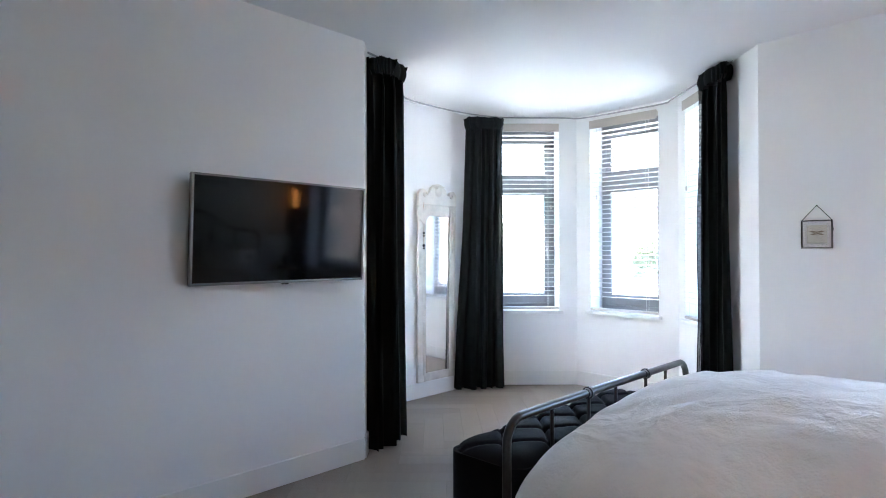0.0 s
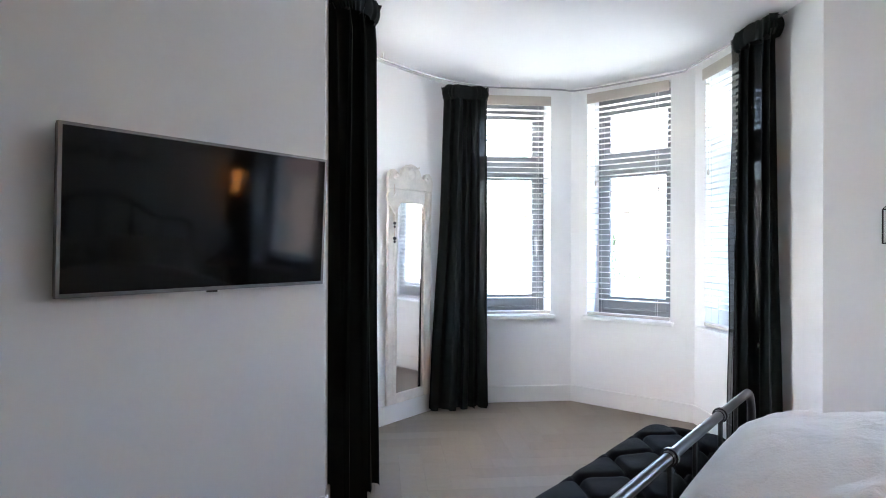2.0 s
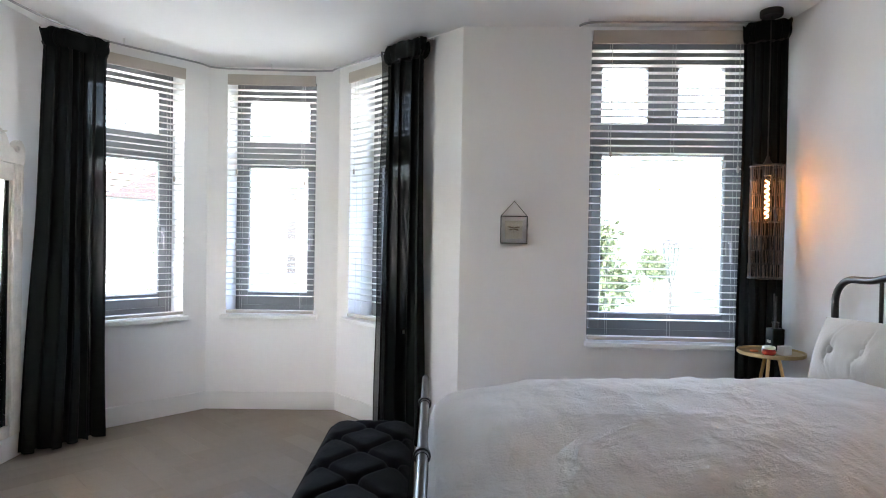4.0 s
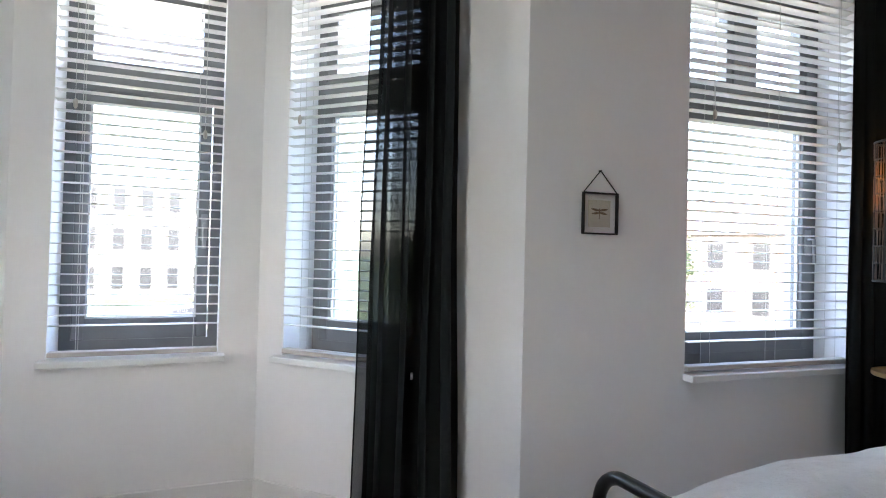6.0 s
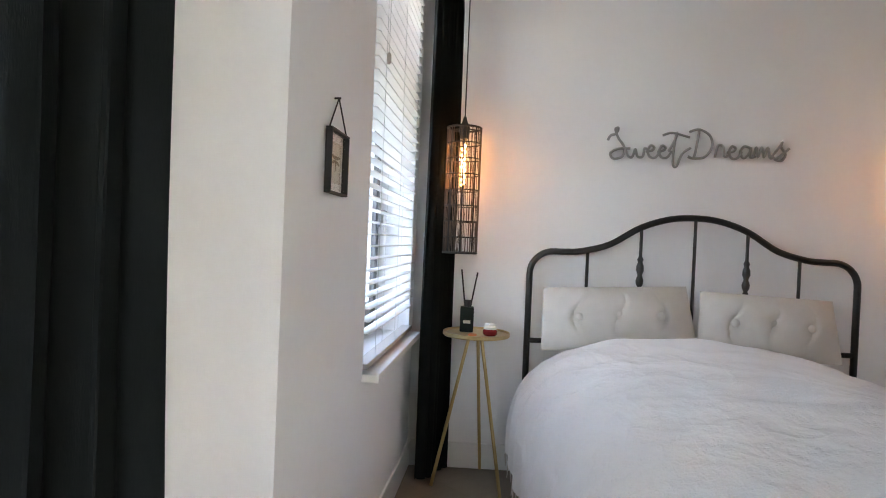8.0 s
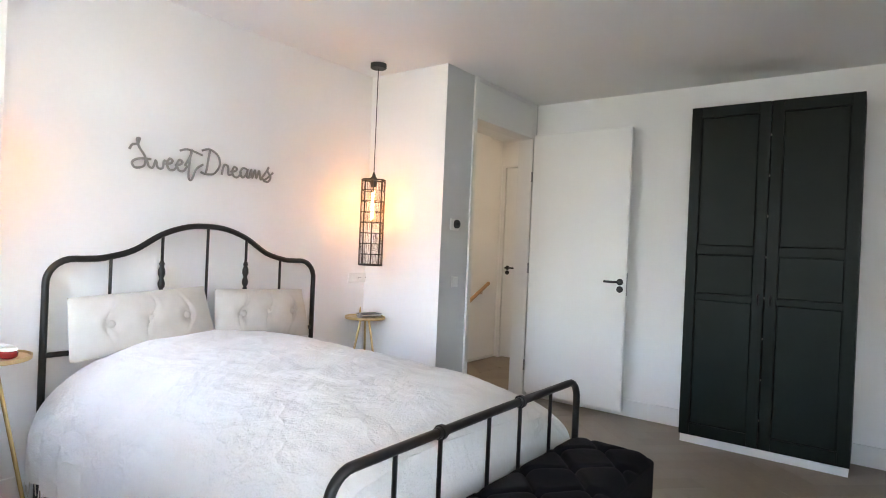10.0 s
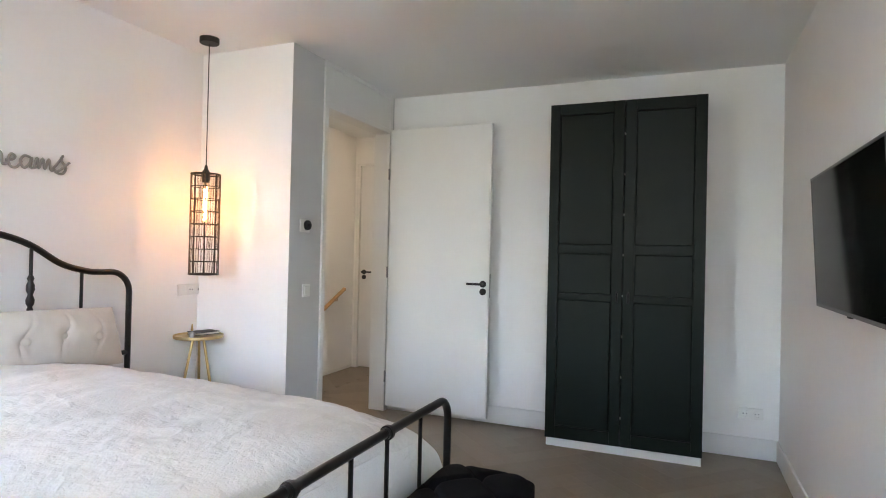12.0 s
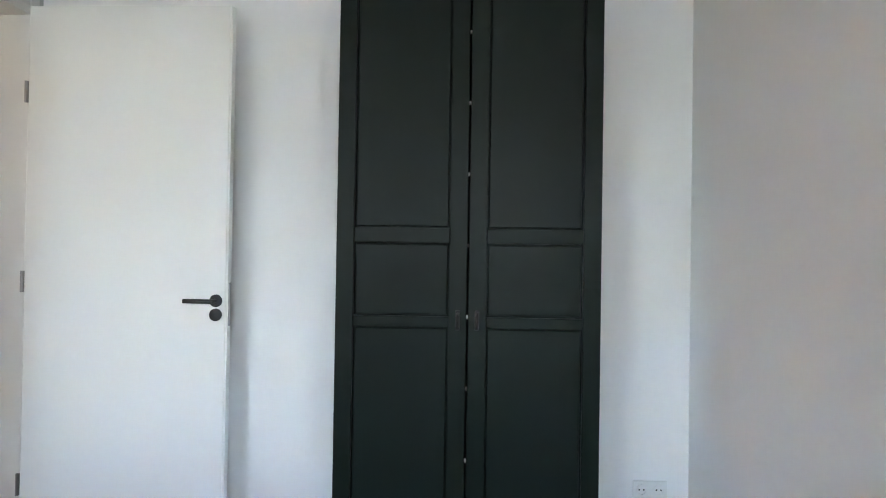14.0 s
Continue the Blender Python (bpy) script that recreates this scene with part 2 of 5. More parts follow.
def prism(poly, z0, z1, bm=None):
    bm = bm or bmesh.new()
    lo = [bm.verts.new((x, y, z0)) for x, y in poly]
    hi = [bm.verts.new((x, y, z1)) for x, y in poly]
    n = len(poly)
    bm.faces.new(lo[::-1])
    bm.faces.new(hi)
    for i in range(n):
        bm.faces.new((lo[i], lo[(i + 1) % n], hi[(i + 1) % n], hi[i]))
    bmesh.ops.recalc_face_normals(bm, faces=bm.faces)
    return bm


def smooth_line(pts, per=8, closed=False):
    """A rounded line through points."""
    pts = [Vector(p) for p in pts]
    out = []
    n = len(pts)
    for i in range(n if closed else n - 1):
        p0 = pts[i - 1] if (i or closed) else pts[0]
        p1, p2 = pts[i], pts[(i + 1) % n]
        p3 = pts[(i + 2) % n] if (closed or i + 2 < n) else p2
        for k in range(per):
            t = k / per
            out.append(0.5 * (2 * p1 + (p2 - p0) * t + (2 * p0 - 5 * p1 + 4 * p2 - p3) * t * t + (3 * p1 - p0 - 3 * p2 + p3) * t ** 3))
    if not closed:
        out.append(pts[-1])
    return out


def facing(p, q, z=0.0):
    """Local frame of a wall from p to q seen from inside: x along the wall, y outwards, z up."""
    a = math.degrees(math.atan2(q[1] - p[1], q[0] - p[0]))
    return pose(p[0], p[1], z, 0, 0, a)


# ---- plan ----
H = 2.61
TVX, NY, DX, RY = 3.61, 4.30, 0.735, 2.92
A, B, C = (TVX, 1.79), (1.86, -0.004), (0.0, 0.108)
V1, V2, V3, V4 = (4.47, 0.91), (4.47, -0.22), (3.748, -0.94), (2.752, -0.94)
# the room's outline, clockwise from above, so that outside lies on each wall's left hand
LOOP = [("headboard", C, (0, RY)), ("return", (0, RY), (DX, RY)), ("door", (DX, RY), (DX, NY)), ("north", (DX, NY), (TVX, NY)),
        ("tv", (TVX, NY), A), ("bay_northeast", A, V1), ("bay_east", V1, V2), ("bay_southeast", V2, V3), ("bay_south", V3, V4),
        ("bay_southwest", V4, B), ("south", B, C)]
THICK = dict(headboard=0.12, door=0.12, north=0.12, **{"return": 0.12})
OUT = 0.36
SILL, HEAD = 0.725, 2.55
# openings by wall: distance along it from its first corner, width, bottom, top
DIAG = math.hypot(V3[0] - V2[0], V3[1] - V2[1])
OPEN = {"door": (0.385, 0.915, 0.0, 2.315), "bay_northeast": (0.44, 0.67, SILL, HEAD), "bay_southeast": (DIAG - 0.845, 0.67, SILL, HEAD),
        "bay_south": (V3[0] - 3.597, 0.67, SILL, HEAD), "bay_southwest": (0.15, 0.67, SILL, HEAD), "south": (B[0] - 1.09, 0.98, SILL, 2.585)}


def corner_out(i, first):
    """Outer corner of wall i at its first or last end, mitred with its neighbour."""
    k = i if first else (i + 1) % len(LOOP)
    n0, a0, b0 = LOOP[k - 1]
    n1, a1, b1 = LOOP[k]
    d0, d1 = (Vector(b0) - Vector(a0)).normalized(), (Vector(b1) - Vector(a1)).normalized()
    o0, o1 = Vector((-d0.y, d0.x)), Vector((-d1.y, d1.x))
    t0, t1 = THICK.get(n0, OUT), THICK.get(n1, OUT)
    p = Vector(a1)
    den = d0.x * d1.y - d0.y * d1.x
    if abs(den) < 1e-6:
        return p + o1 * t1
    q0, q1 = p + o0 * t0, p + o1 * t1
    s = ((q1 - q0).x * d1.y - (q1 - q0).y * d1.x) / den
    return q0 + d0 * s


FRAMES = {}
for i, (nm, p, q) in enumerate(LOOP):
    p, q = Vector(p), Vector(q)
    u = (q - p).normalized()
    o = Vector((-u.y, u.x)) * THICK.get(nm, OUT)
    po, qo = corner_out(i, True), corner_out(i, False)
    L = (q - p).length
    bm = bmesh.new()
    if nm in OPEN:
        s, w, z0, z1 = OPEN[nm]
        a, b = p + u * s, p + u * (s + w)
        if s > 0.02:
            prism([p, a, a + o, po], 0, H, bm)
        if L - s - w > 0.02:
            prism([b, q, qo, b + o], 0, H, bm)
        if z0 > 0.01:
            prism([a, b, b + o, a + o], 0, z0, bm)
        if H - z1 > 0.01:
            prism([a, b, b + o, a + o], z1, H, bm)
    else:
        prism([p, q, qo, po], 0, H, bm)
    # the door wall gets a greyer tone than the other walls
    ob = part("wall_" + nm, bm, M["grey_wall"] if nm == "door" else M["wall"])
    tagged(ob, "smooth white plastered wall" if nm != "door" else "light grey wall around the door opening", "wall", kind="structure")
    FRAMES[nm] = (facing(p, q), L)

PLAN = [p for _, p, _ in LOOP]
cl = prism([corner_out(i, True) for i in range(len(LOOP))][::-1], H, H + 0.2)
tagged(part("ceiling", cl, M["ceiling"]), "smooth white painted ceiling", "ceiling", kind="structure")

# skirting along the walls
SK = {"headboard": [(0, 1)], "return": [(0, 1)], "north": [(0, 1)], "tv": [(0, 1)], "bay_northeast": [(0, 1)], "bay_east": [(0, 1)],
      "bay_southeast": [(0, 1)], "bay_south": [(0, 1)], "bay_southwest": [(0, 1)], "south": [(0, 1)]}
for nm, spans in SK.items():
    m, L = FRAMES[nm]
    for a, b in spans:
        bm = box(a * L + 0.004, -0.014, 0.001, b * L - 0.004, -0.001, 0.135, 0.003, 1)
        ob = part("baseboard", bm, M["trim"])
        ob.matrix_world = m
        tagged(ob, "white painted wooden baseboard along the wall", "baseboard", kind="structure")


# ---- windows ----
def window(name, wall, lights, handle=True):
    """Grey frame with a lower casement and an upper light, white sill board, clear panes."""
    m, L = FRAMES[wall]
    s, w, z0, z1 = OPEN[wall]
    at = m @ pose(s, 0, 0)
    win = thing(name, "grey-framed casement window with an upper light and white sill", "window", at, kind="structure")
    y0 = 0.22 if lights == 1 else 0.185
    y1 = y0 + 0.07
    ear = 0.03 if lights == 1 else 0.008
    fr = 0.045
    up0, up1 = 1.93, 2.05
    bm = box(0, y0, z0, fr, y1, z1)
    box(w - fr, y0, z0, w, y1, z1, bm=bm)
    box(fr, y0, z0, w - fr, y1, z0 + 0.05, bm=bm)
    box(fr, y0, z1 - 0.13, w - fr, y1, z1, bm=bm)
    if lights == 2:
        box(fr, y0, up1, fr + 0.03, y1, z1 - 0.13, bm=bm)
        box(w - fr - 0.03, y0, up1, w - fr, y1, z1 - 0.13, bm=bm)
    box(fr, y0 - 0.01, up0, w - fr, y1, up1, bm=bm)
    part("window_frame", bm, M["anthracite"], win, "grey window frame")
    # lower casement
    c = 0.055 if lights == 1 else 0.065
    bm = box(fr + 0.004, y0 - 0.018, z0 + 0.054, fr + c, y1 - 0.02, up0 - 0.004, 0.004, 1)
    box(w - fr - c, y0 - 0.018, z0 + 0.054, w - fr - 0.004, y1 - 0.02, up0 - 0.004, 0.004, 1, bm)
    box(fr + c, y0 - 0.018, z0 + 0.054, w - fr - c, y1 - 0.02, z0 + 0.15, bm=bm)
    box(fr + c, y0 - 0.018, up0 - 0.055, w - fr - c, y1 - 0.02, up0 - 0.004, bm=bm)
    sash = part("casement", bm, M["anthracite"], win, "grey casement")
    part("pane", box(fr + c - 0.005, y0 + 0.02, z0 + 0.145, w - fr - c + 0.005, y0 + 0.026, up0 - 0.05), M["glass"], sash, "clear glass pane").visible_shadow = False
    bead = bmesh.new()
    gx0, gx1, gz0, gz1 = fr + c, w - fr - c, z0 + 0.15, up0 - 0.055
    for b_ in ((gx0, gz0, gx0 + 0.008, gz1), (gx1 - 0.008, gz0, gx1, gz1), (gx0 + 0.008, gz0, gx1 - 0.008, gz0 + 0.008), (gx0 + 0.008, gz1 - 0.008, gx1 - 0.008, gz1)):
        box(b_[0], y0 + 0.004, b_[1], b_[2], y0 + 0.019, b_[3], bm=bead)
    part("glazing_bead", bead, M["white_frame"], sash, "thin white glazing bead")
    if handle:
        bm = box(w - fr - c + 0.012, y0 - 0.026, 1.25, w - fr - 0.012, y0 - 0.018, 1.38, 0.003, 1)
        tube([(w - fr - c / 2, y0 - 0.02, 1.33), (w - fr - c / 2, y0 - 0.055, 1.33), (w - fr - c / 2, y0 - 0.058, 1.21)], 0.009, 8, bm)
        part("window_handle", bm, M["silver"], sash, "silver window handle")
    # upper lights
    zt, zb = z1 - 0.13, up1
    edges = [fr, w - fr] if lights == 1 else [fr + 0.03, w / 2 - 0.06, w / 2 + 0.06, w - fr - 0.03]
    if lights == 2:
        part("mullion", box(w / 2 - 0.06, y0, up1, w / 2 + 0.06, y1, z1 - 0.13), M["anthracite"], win)
    for a, b in zip(edges[::2], edges[1::2]):
        e = 0.055 if lights == 1 else 0.035
        bm = box(a, y0 + 0.012, zb, a + e, y1, zt)
        box(b - e, y0 + 0.012, zb, b, y1, zt, bm=bm)
        box(a + e, y0 + 0.012, zb, b - e, y1, zb + 0.03, bm=bm)
        box(a + e, y0 + 0.012, zt - 0.03, b - e, y1, zt, bm=bm)
        top = part("upper_light", bm, M["anthracite"], win)
        part("pane", box(a + e - 0.004, y0 + 0.03, zb + 0.026, b - e + 0.004, y0 + 0.036, zt - 0.026), M["glass"], top, "clear glass pane").visible_shadow = False
    part("window_sill", box(-ear, -0.06, z0 - 0.028, w + ear, y0 - 0.002, z0 + 0.002, 0.004, 2), M["trim"], win, "white painted sill board")
    part("outer_sill", box(-0.04, y1 + 0.002, z0 - 0.05, w + 0.04, OUT + 0.05, z0 - 0.01, 0.004, 1), M["white_frame"], win)
    return win


def blind(wall, cover=0.0, tassels=(0.12, 0.88)):
    """Wooden venetian blind in a window reveal: head valance, open slats, tapes, bottom rail, cord tassels."""
    m, L = FRAMES[wall]
    s, w, z0, z1 = OPEN[wall]
    at = m @ pose(s, 0.010, 0)
    bl = thing("venetian_blind", "off-white wooden venetian blind with open slats in a window", "blind", at, "window blinds")
    g = 0.004
    part("valance", box(g, -0.04, z1 - 0.085, w - g, -0.028, z1 - 0.006, 0.003, 2), M["rail"], bl, "beige wooden valance")
    part("headrail", box(g + 0.01, -0.026, z1 - 0.05, w - g - 0.01, 0.03, z1 - 0.008, 0.002, 1), M["rail"], bl)
    n = int((z1 - 0.11 - z0 - 0.075) / 0.0435)
    bm = bmesh.new()
    prof = [(-0.025, 0.0), (-0.012, 0.0022), (0.0, 0.003), (0.012, 0.0022), (0.025, 0.0)]
    rows = [[bm.verts.new((x, y, z + d)) for y, z in prof] for x, d in ((g, 0), (w - g, 0))] + \
           [[bm.verts.new((x, y, z - 0.0028)) for y, z in prof] for x in (g, w - g)]
    for k in range(4):
        bm.faces.new((rows[0][k], rows[1][k], rows[1][k + 1], rows[0][k + 1]))
        bm.faces.new((rows[2][k], rows[2][k + 1], rows[3][k + 1], rows[3][k]))
    for e in (0, 4):
        bm.faces.new((rows[0][e], rows[2][e], rows[3][e], rows[1][e]))
    for e in (0, 1):
        bm.faces.new(rows[e] + rows[e + 2][::-1])
    bmesh.ops.recalc_face_normals(bm, faces=bm.faces)
    first = part("slat", bm, M["slat"], bl)
    rnd = random.Random(wall)
    for k in range(n):
        o = first if k == 0 else first.copy()
        if k:
            scene.collection.objects.link(o)
            o.parent = bl
        zc = z1 - 0.115 - 0.0435 * k
        o.matrix_local = pose(0, rnd.uniform(-0.001, 0.001), zc, TILT + rnd.uniform(-1.2, 1.2), rnd.uniform(-0.12, 0.12), 0)
    part("bottom_rail", box(g, -0.026, z0 + 0.012, w - g, 0.026, z0 + 0.034, 0.004, 2), M["rail"], bl, "beige wooden bottom rail")
    for f in ((0.16, 0.84) if w < 0.8 else (0.12, 0.5, 0.88)):
        for y in (-0.0265, 0.0265):
            part("ladder_cord", tube([(w * f, y, z0 + 0.03), (w * f, y, z1 - 0.03)], 0.0011, 5), M["cord"], bl)
    for f, drop in zip(tassels, (0.72, 0.80)):
        bm = tube([(w * f, -0.034, z1 - 0.05), (w * f, -0.034, z1 - drop)], 0.0012, 5)
        part("pull_cord", bm, M["cord"], bl)
        part("tassel", lathe([(0.003, 0), (0.008, -0.008), (0.009, -0.03), (0.005, -0.042)][::-1], 10, (w * f, -0.034, z1 - drop)), M["rail"], bl, "wooden cord tassel", True)
    return bl


def daylight_fill(wall):
    """Added area lamp just outside the upper pane, standing in for sky light."""
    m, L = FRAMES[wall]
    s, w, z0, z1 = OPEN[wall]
    lamp = bpy.data.lights.new("daylight_fill", "AREA")
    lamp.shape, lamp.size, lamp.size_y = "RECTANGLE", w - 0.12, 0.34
    lamp.energy, lamp.color = DAY_FILL * lamp.size * lamp.size_y * (0.62 if wall == "south" else 1.0), (0.93, 0.97, 1.0)
    ob = new("daylight_fill", lamp)
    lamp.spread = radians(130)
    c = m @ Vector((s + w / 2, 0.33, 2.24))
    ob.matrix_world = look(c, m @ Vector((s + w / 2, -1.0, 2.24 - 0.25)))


TILT = 0.0
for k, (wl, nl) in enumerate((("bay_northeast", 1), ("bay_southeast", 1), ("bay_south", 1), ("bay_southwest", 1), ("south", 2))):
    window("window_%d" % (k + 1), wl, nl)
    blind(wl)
    daylight_fill(wl)


# ---- landing behind the door ----
HX, HY = -0.47, 5.70
for nm, b in (("wall_landing_west", (HX - 0.12, RY - 1.0, 0, HX, HY + 0.12, H)), ("wall_landing_east", (DX, NY + 0.12, 0, DX + 0.12, HY + 0.12, H)),
              ("wall_landing_south", (HX, RY - 1.12, 0, -0.12, RY - 1.0, H))):
    tagged(part(nm, box(*b), M["wall"]), "smooth white plastered wall", "wall", kind="structure")
bm = box(HX, HY, 0, -0.44, HY + 0.12, H)
box(0.46, HY, 0, DX, HY + 0.12, H, bm=bm)
box(-0.44, HY, 2.315, 0.46, HY + 0.12, H, bm=bm)
# added unseen slab behind the far door, blocks outdoor light at its gaps
box(HX, HY + 0.121, 0, DX, HY + 0.22, H, bm=bm)
tagged(part("wall_landing_north", bm, M["wall"]), "smooth white plastered wall round a door, with an added unseen backing", "wall", kind="structure")
bm = box(HX - 0.12, RY - 1.12, H, -0.12, RY + 0.1, H + 0.2)
box(HX - 0.12, RY + 0.121, H, DX - 0.125, NY + 0.121, H + 0.2, bm=bm)
box(HX - 0.12, NY + 0.122, H, DX + 0.12, HY + 0.12, H + 0.2, bm=bm)
tagged(part("ceiling_landing", bm, M["ceiling"]), "smooth white painted ceiling", "ceiling", kind="structure")
tagged(part("baseboard", box(HX + 0.001, RY - 0.9, 0.001, HX + 0.013, HY - 0.03, 0.03, 0.002, 1), M["trim"]), "thin white painted floor trim", "baseboard", kind="structure")

sof = bmesh.new()
lo = [sof.verts.new((HX + 0.001, y, z)) for y, z in ((4.3, 1.72), (5.325, 2.60), (4.3, 2.60))]
hi = [sof.verts.new((HX + 0.07, y, z)) for y, z in ((4.3, 1.72), (5.325, 2.60), (4.3, 2.60))]
sof.faces.new(lo[::-1])
sof.faces.new(hi)
for a in range(3):
    sof.faces.new((lo[a], lo[(a + 1) % 3], hi[(a + 1) % 3], hi[a]))
bmesh.ops.recalc_face_normals(sof, faces=sof.faces)
tagged(part("wall_stair_slope", sof, M["ceiling"]), "white boxed-in slope under an upper stair", "wall", kind="structure")


def lever(parent, x, y, z, side, reach):
    """Black lever on a round rose with a second rose under it. side: which way it stands off, reach: which way the lever points."""
    s = side
    bm = bmesh.new()
    for zz in (z, z - 0.058):
        m = Matrix.Translation((x, y, zz)) @ pose(0, 0, 0, 90 * (1 if s < 0 else -1))
        n0 = len(bm.verts)
        lathe([(0.026, 0), (0.026, 0.007), (0.022, 0.010)], 20, bm=bm)
        bm.verts.ensure_lookup_table()
        bmesh.ops.transform(bm, matrix=m, verts=bm.verts[n0:])
    tube([(x, y + s * 0.008, z), (x, y + s * 0.045, z)], 0.009, 10, bm)
    tube([(x + 0.008 * -reach, y + s * 0.05, z), (x + 0.115 * reach, y + s * 0.05, z)], 0.0095, 10, bm)
    return part("door_handle", bm, M["black_matt"], parent, "black lever handle with round rose", True)


# door frame in the bedroom wall: jambs, head, closed panel above
fr = thing("door_frame", "white painted door frame reaching up to the ceiling", "door frame", kind="structure")
Y0, Y1 = RY + 0.385, RY + 0.385 + 0.915
bm = box(DX - 0.125, Y0 - 0.045, 0.0, DX + 0.014, Y0 + 0.004, H - 0.002, 0.003, 1)
part("jamb", bm, M["trim"], fr)
bm = box(DX - 0.135, Y1 - 0.008, 0.0, DX + 0.010, Y1 + 0.045, H - 0.002, 0.003, 1)
part("jamb", bm, M["trim"], fr)
part("head", box(DX - 0.125, Y0 + 0.005, 2.295, DX + 0.010, Y1 - 0.009, 2.335, 0.003, 1), M["trim"], fr)
part("transom_panel", box(DX + 0.002, Y0 + 0.006, 2.336, DX + 0.007, Y1 - 0.010, H - 0.03), M["door"], fr, "white panel above the door")
part("top_rail", box(DX + 0.002, Y0 + 0.006, H - 0.028, DX + 0.012, Y1 - 0.010, H - 0.002), M["trim"], fr)

# the open door leaf, swung back along the north wall
leaf = thing("door_1", "smooth white flush door, open, standing along the wall", "door", pose(DX + 0.052, 4.195, 0, 0, 0, -1.0), kind="structure")
part("leaf", box(0.0, -0.04, 0.065, 0.860, 0.0, 2.312, 0.002, 1), M["door"], leaf)
part("edge_strip", box(0.8605, -0.037, 0.065, 0.868, -0.002, 2.312), M["trim"], leaf)
lever(leaf, 0.822, -0.041, 1.085, -1, -1)
part("strike_plate", box(0.8682, -0.03, 0.98, 0.8705, -0.008, 1.16), M["silver"], leaf)
for z in (0.3, 1.15, 1.95):
    part("hinge", tube([(-0.012, -0.036, z - 0.045), (-0.012, -0.036, z + 0.045)], 0.008, 10), M["silver"], leaf, "steel hinge")

far = thing("door_2", "closed white flush door on the landing", "door", pose(-0.44, HY + 0.02, 0), kind="structure")
part("leaf", box(0.04, 0.0, 0.01, 0.86, 0.04, 2.29, 0.002, 1), M["door"], far)
bm = box(0.0, -0.03, 0, 0.038, 0.05, 2.315)
box(0.862, -0.03, 0, 0.90, 0.05, 2.315, bm=bm)
box(0.038, -0.03, 2.292, 0.862, 0.05, 2.315, bm=bm)
part("frame", bm, M["trim"], far)
lever(far, 0.10, -0.001, 1.085, -1, 1)

hr = thing("handrail", "sloping beech wood handrail on brackets on the landing wall", "handrail")
a, b = Vector((HX + 0.06, 4.55, 0.47)), Vector((HX + 0.06, 5.42, 0.90))
part("rail", tube([a, b], 0.021, 12), M["beech"], hr, smooth=True)
for f in (0.25, 0.85):
    p = a.lerp(b, f)
    part("bracket", tube([(HX, p.y, p.z - 0.06), (HX + 0.055, p.y, p.z - 0.055), (HX + 0.06, p.y, p.z - 0.015)], 0.006, 8), M["beech"], hr)

# added ceiling disc, hidden by the door head, that glows to light the landing
cl = thing("landing_fill_lamp", "added glowing ceiling disc, out of view, lighting the landing", "lamp")
part("shade", lathe([(0.05, -0.05), (0.12, -0.045), (0.13, 0.0)], 24, (0.36, 4.3, H - 0.001)), emit_material("landing_fill_glow", (1.0, 0.80, 0.60), LANDING), cl, smooth=True)


# ---- wall fittings ----
def outlet(wall, s, z, sockets, blanks=0, label="white double wall socket"):
    m, L = FRAMES[wall]
    ob = thing("wall_socket", label, "socket", m @ pose(s, -0.001, z))
    n = sockets + blanks
    part("plate", box(0, -0.009, -0.037, n * 0.073, 0, 0.037, 0.003, 2), M["plastic"], ob)
    for k in range(n):
        cx = 0.0365 + 0.073 * k
        if k < blanks:
            part("blank", box(cx - 0.027, -0.0115, -0.027, cx + 0.027, -0.0092, 0.027, 0.002, 1), M["plastic"], ob)
            continue
        bm = lathe([(0.0225, 0), (0.0225, 0.004), (0.0195, 0.004), (0.019, 0.0005)], 20)
        bmesh.ops.transform(bm, matrix=Matrix.Translation((cx, -0.0092, 0)) @ pose(0, 0, 0, 90), verts=bm.verts)
        so = part("socket", bm, M["plastic"], ob, "round socket well")
        for d in (-0.0095, 0.0095):
            bm = lathe([(0.0036, 0), (0.0036, 0.0012)], 10)
            bmesh.ops.transform(bm, matrix=Matrix.Translation((cx + d, -0.0098, 0)) @ pose(0, 0, 0, 90), verts=bm.verts)
            part("contact", bm, M["black_matt"], so, "dark contact hole")
    return ob


outlet("headboard", 2.745 - C[1], 1.036, 2, 1, "white triple wall plate with two sockets above a side table")
outlet("north", 3.371 - DX, 0.294, 2)
sw = thing("light_switch", "white square rocker light switch on grey wall", "switch", FRAMES["door"][0] @ pose(3.062 - RY, -0.001, 1.05))
part("plate", box(0, -0.009, -0.04, 0.08, 0, 0.04, 0.003, 2), M["plastic"], sw)
part("rocker", box(0.012, -0.016, -0.028, 0.068, -0.0095, 0.028, 0.003, 2), M["plastic"], sw)
th = thing("thermostat", "white wall thermostat with a round black display", "thermostat", FRAMES["door"][0] @ pose(3.02 - RY, -0.001, 1.47))
part("plate", box(0, -0.012, -0.042, 0.10, 0, 0.042, 0.004, 2), M["plastic"], th)
bm = lathe([(0.032, 0), (0.032, 0.014), (0.029, 0.018)], 28)
bmesh.ops.transform(bm, matrix=Matrix.Translation((0.062, -0.0122, 0.004)) @ pose(0, 0, 0, 90), verts=bm.verts)
part("dial", bm, M["black_matt"], th, "black round dial", True)
part("display", box(0.046, -0.0312, -0.006, 0.078, -0.0305, 0.014), M["screen"], th, "dark display")


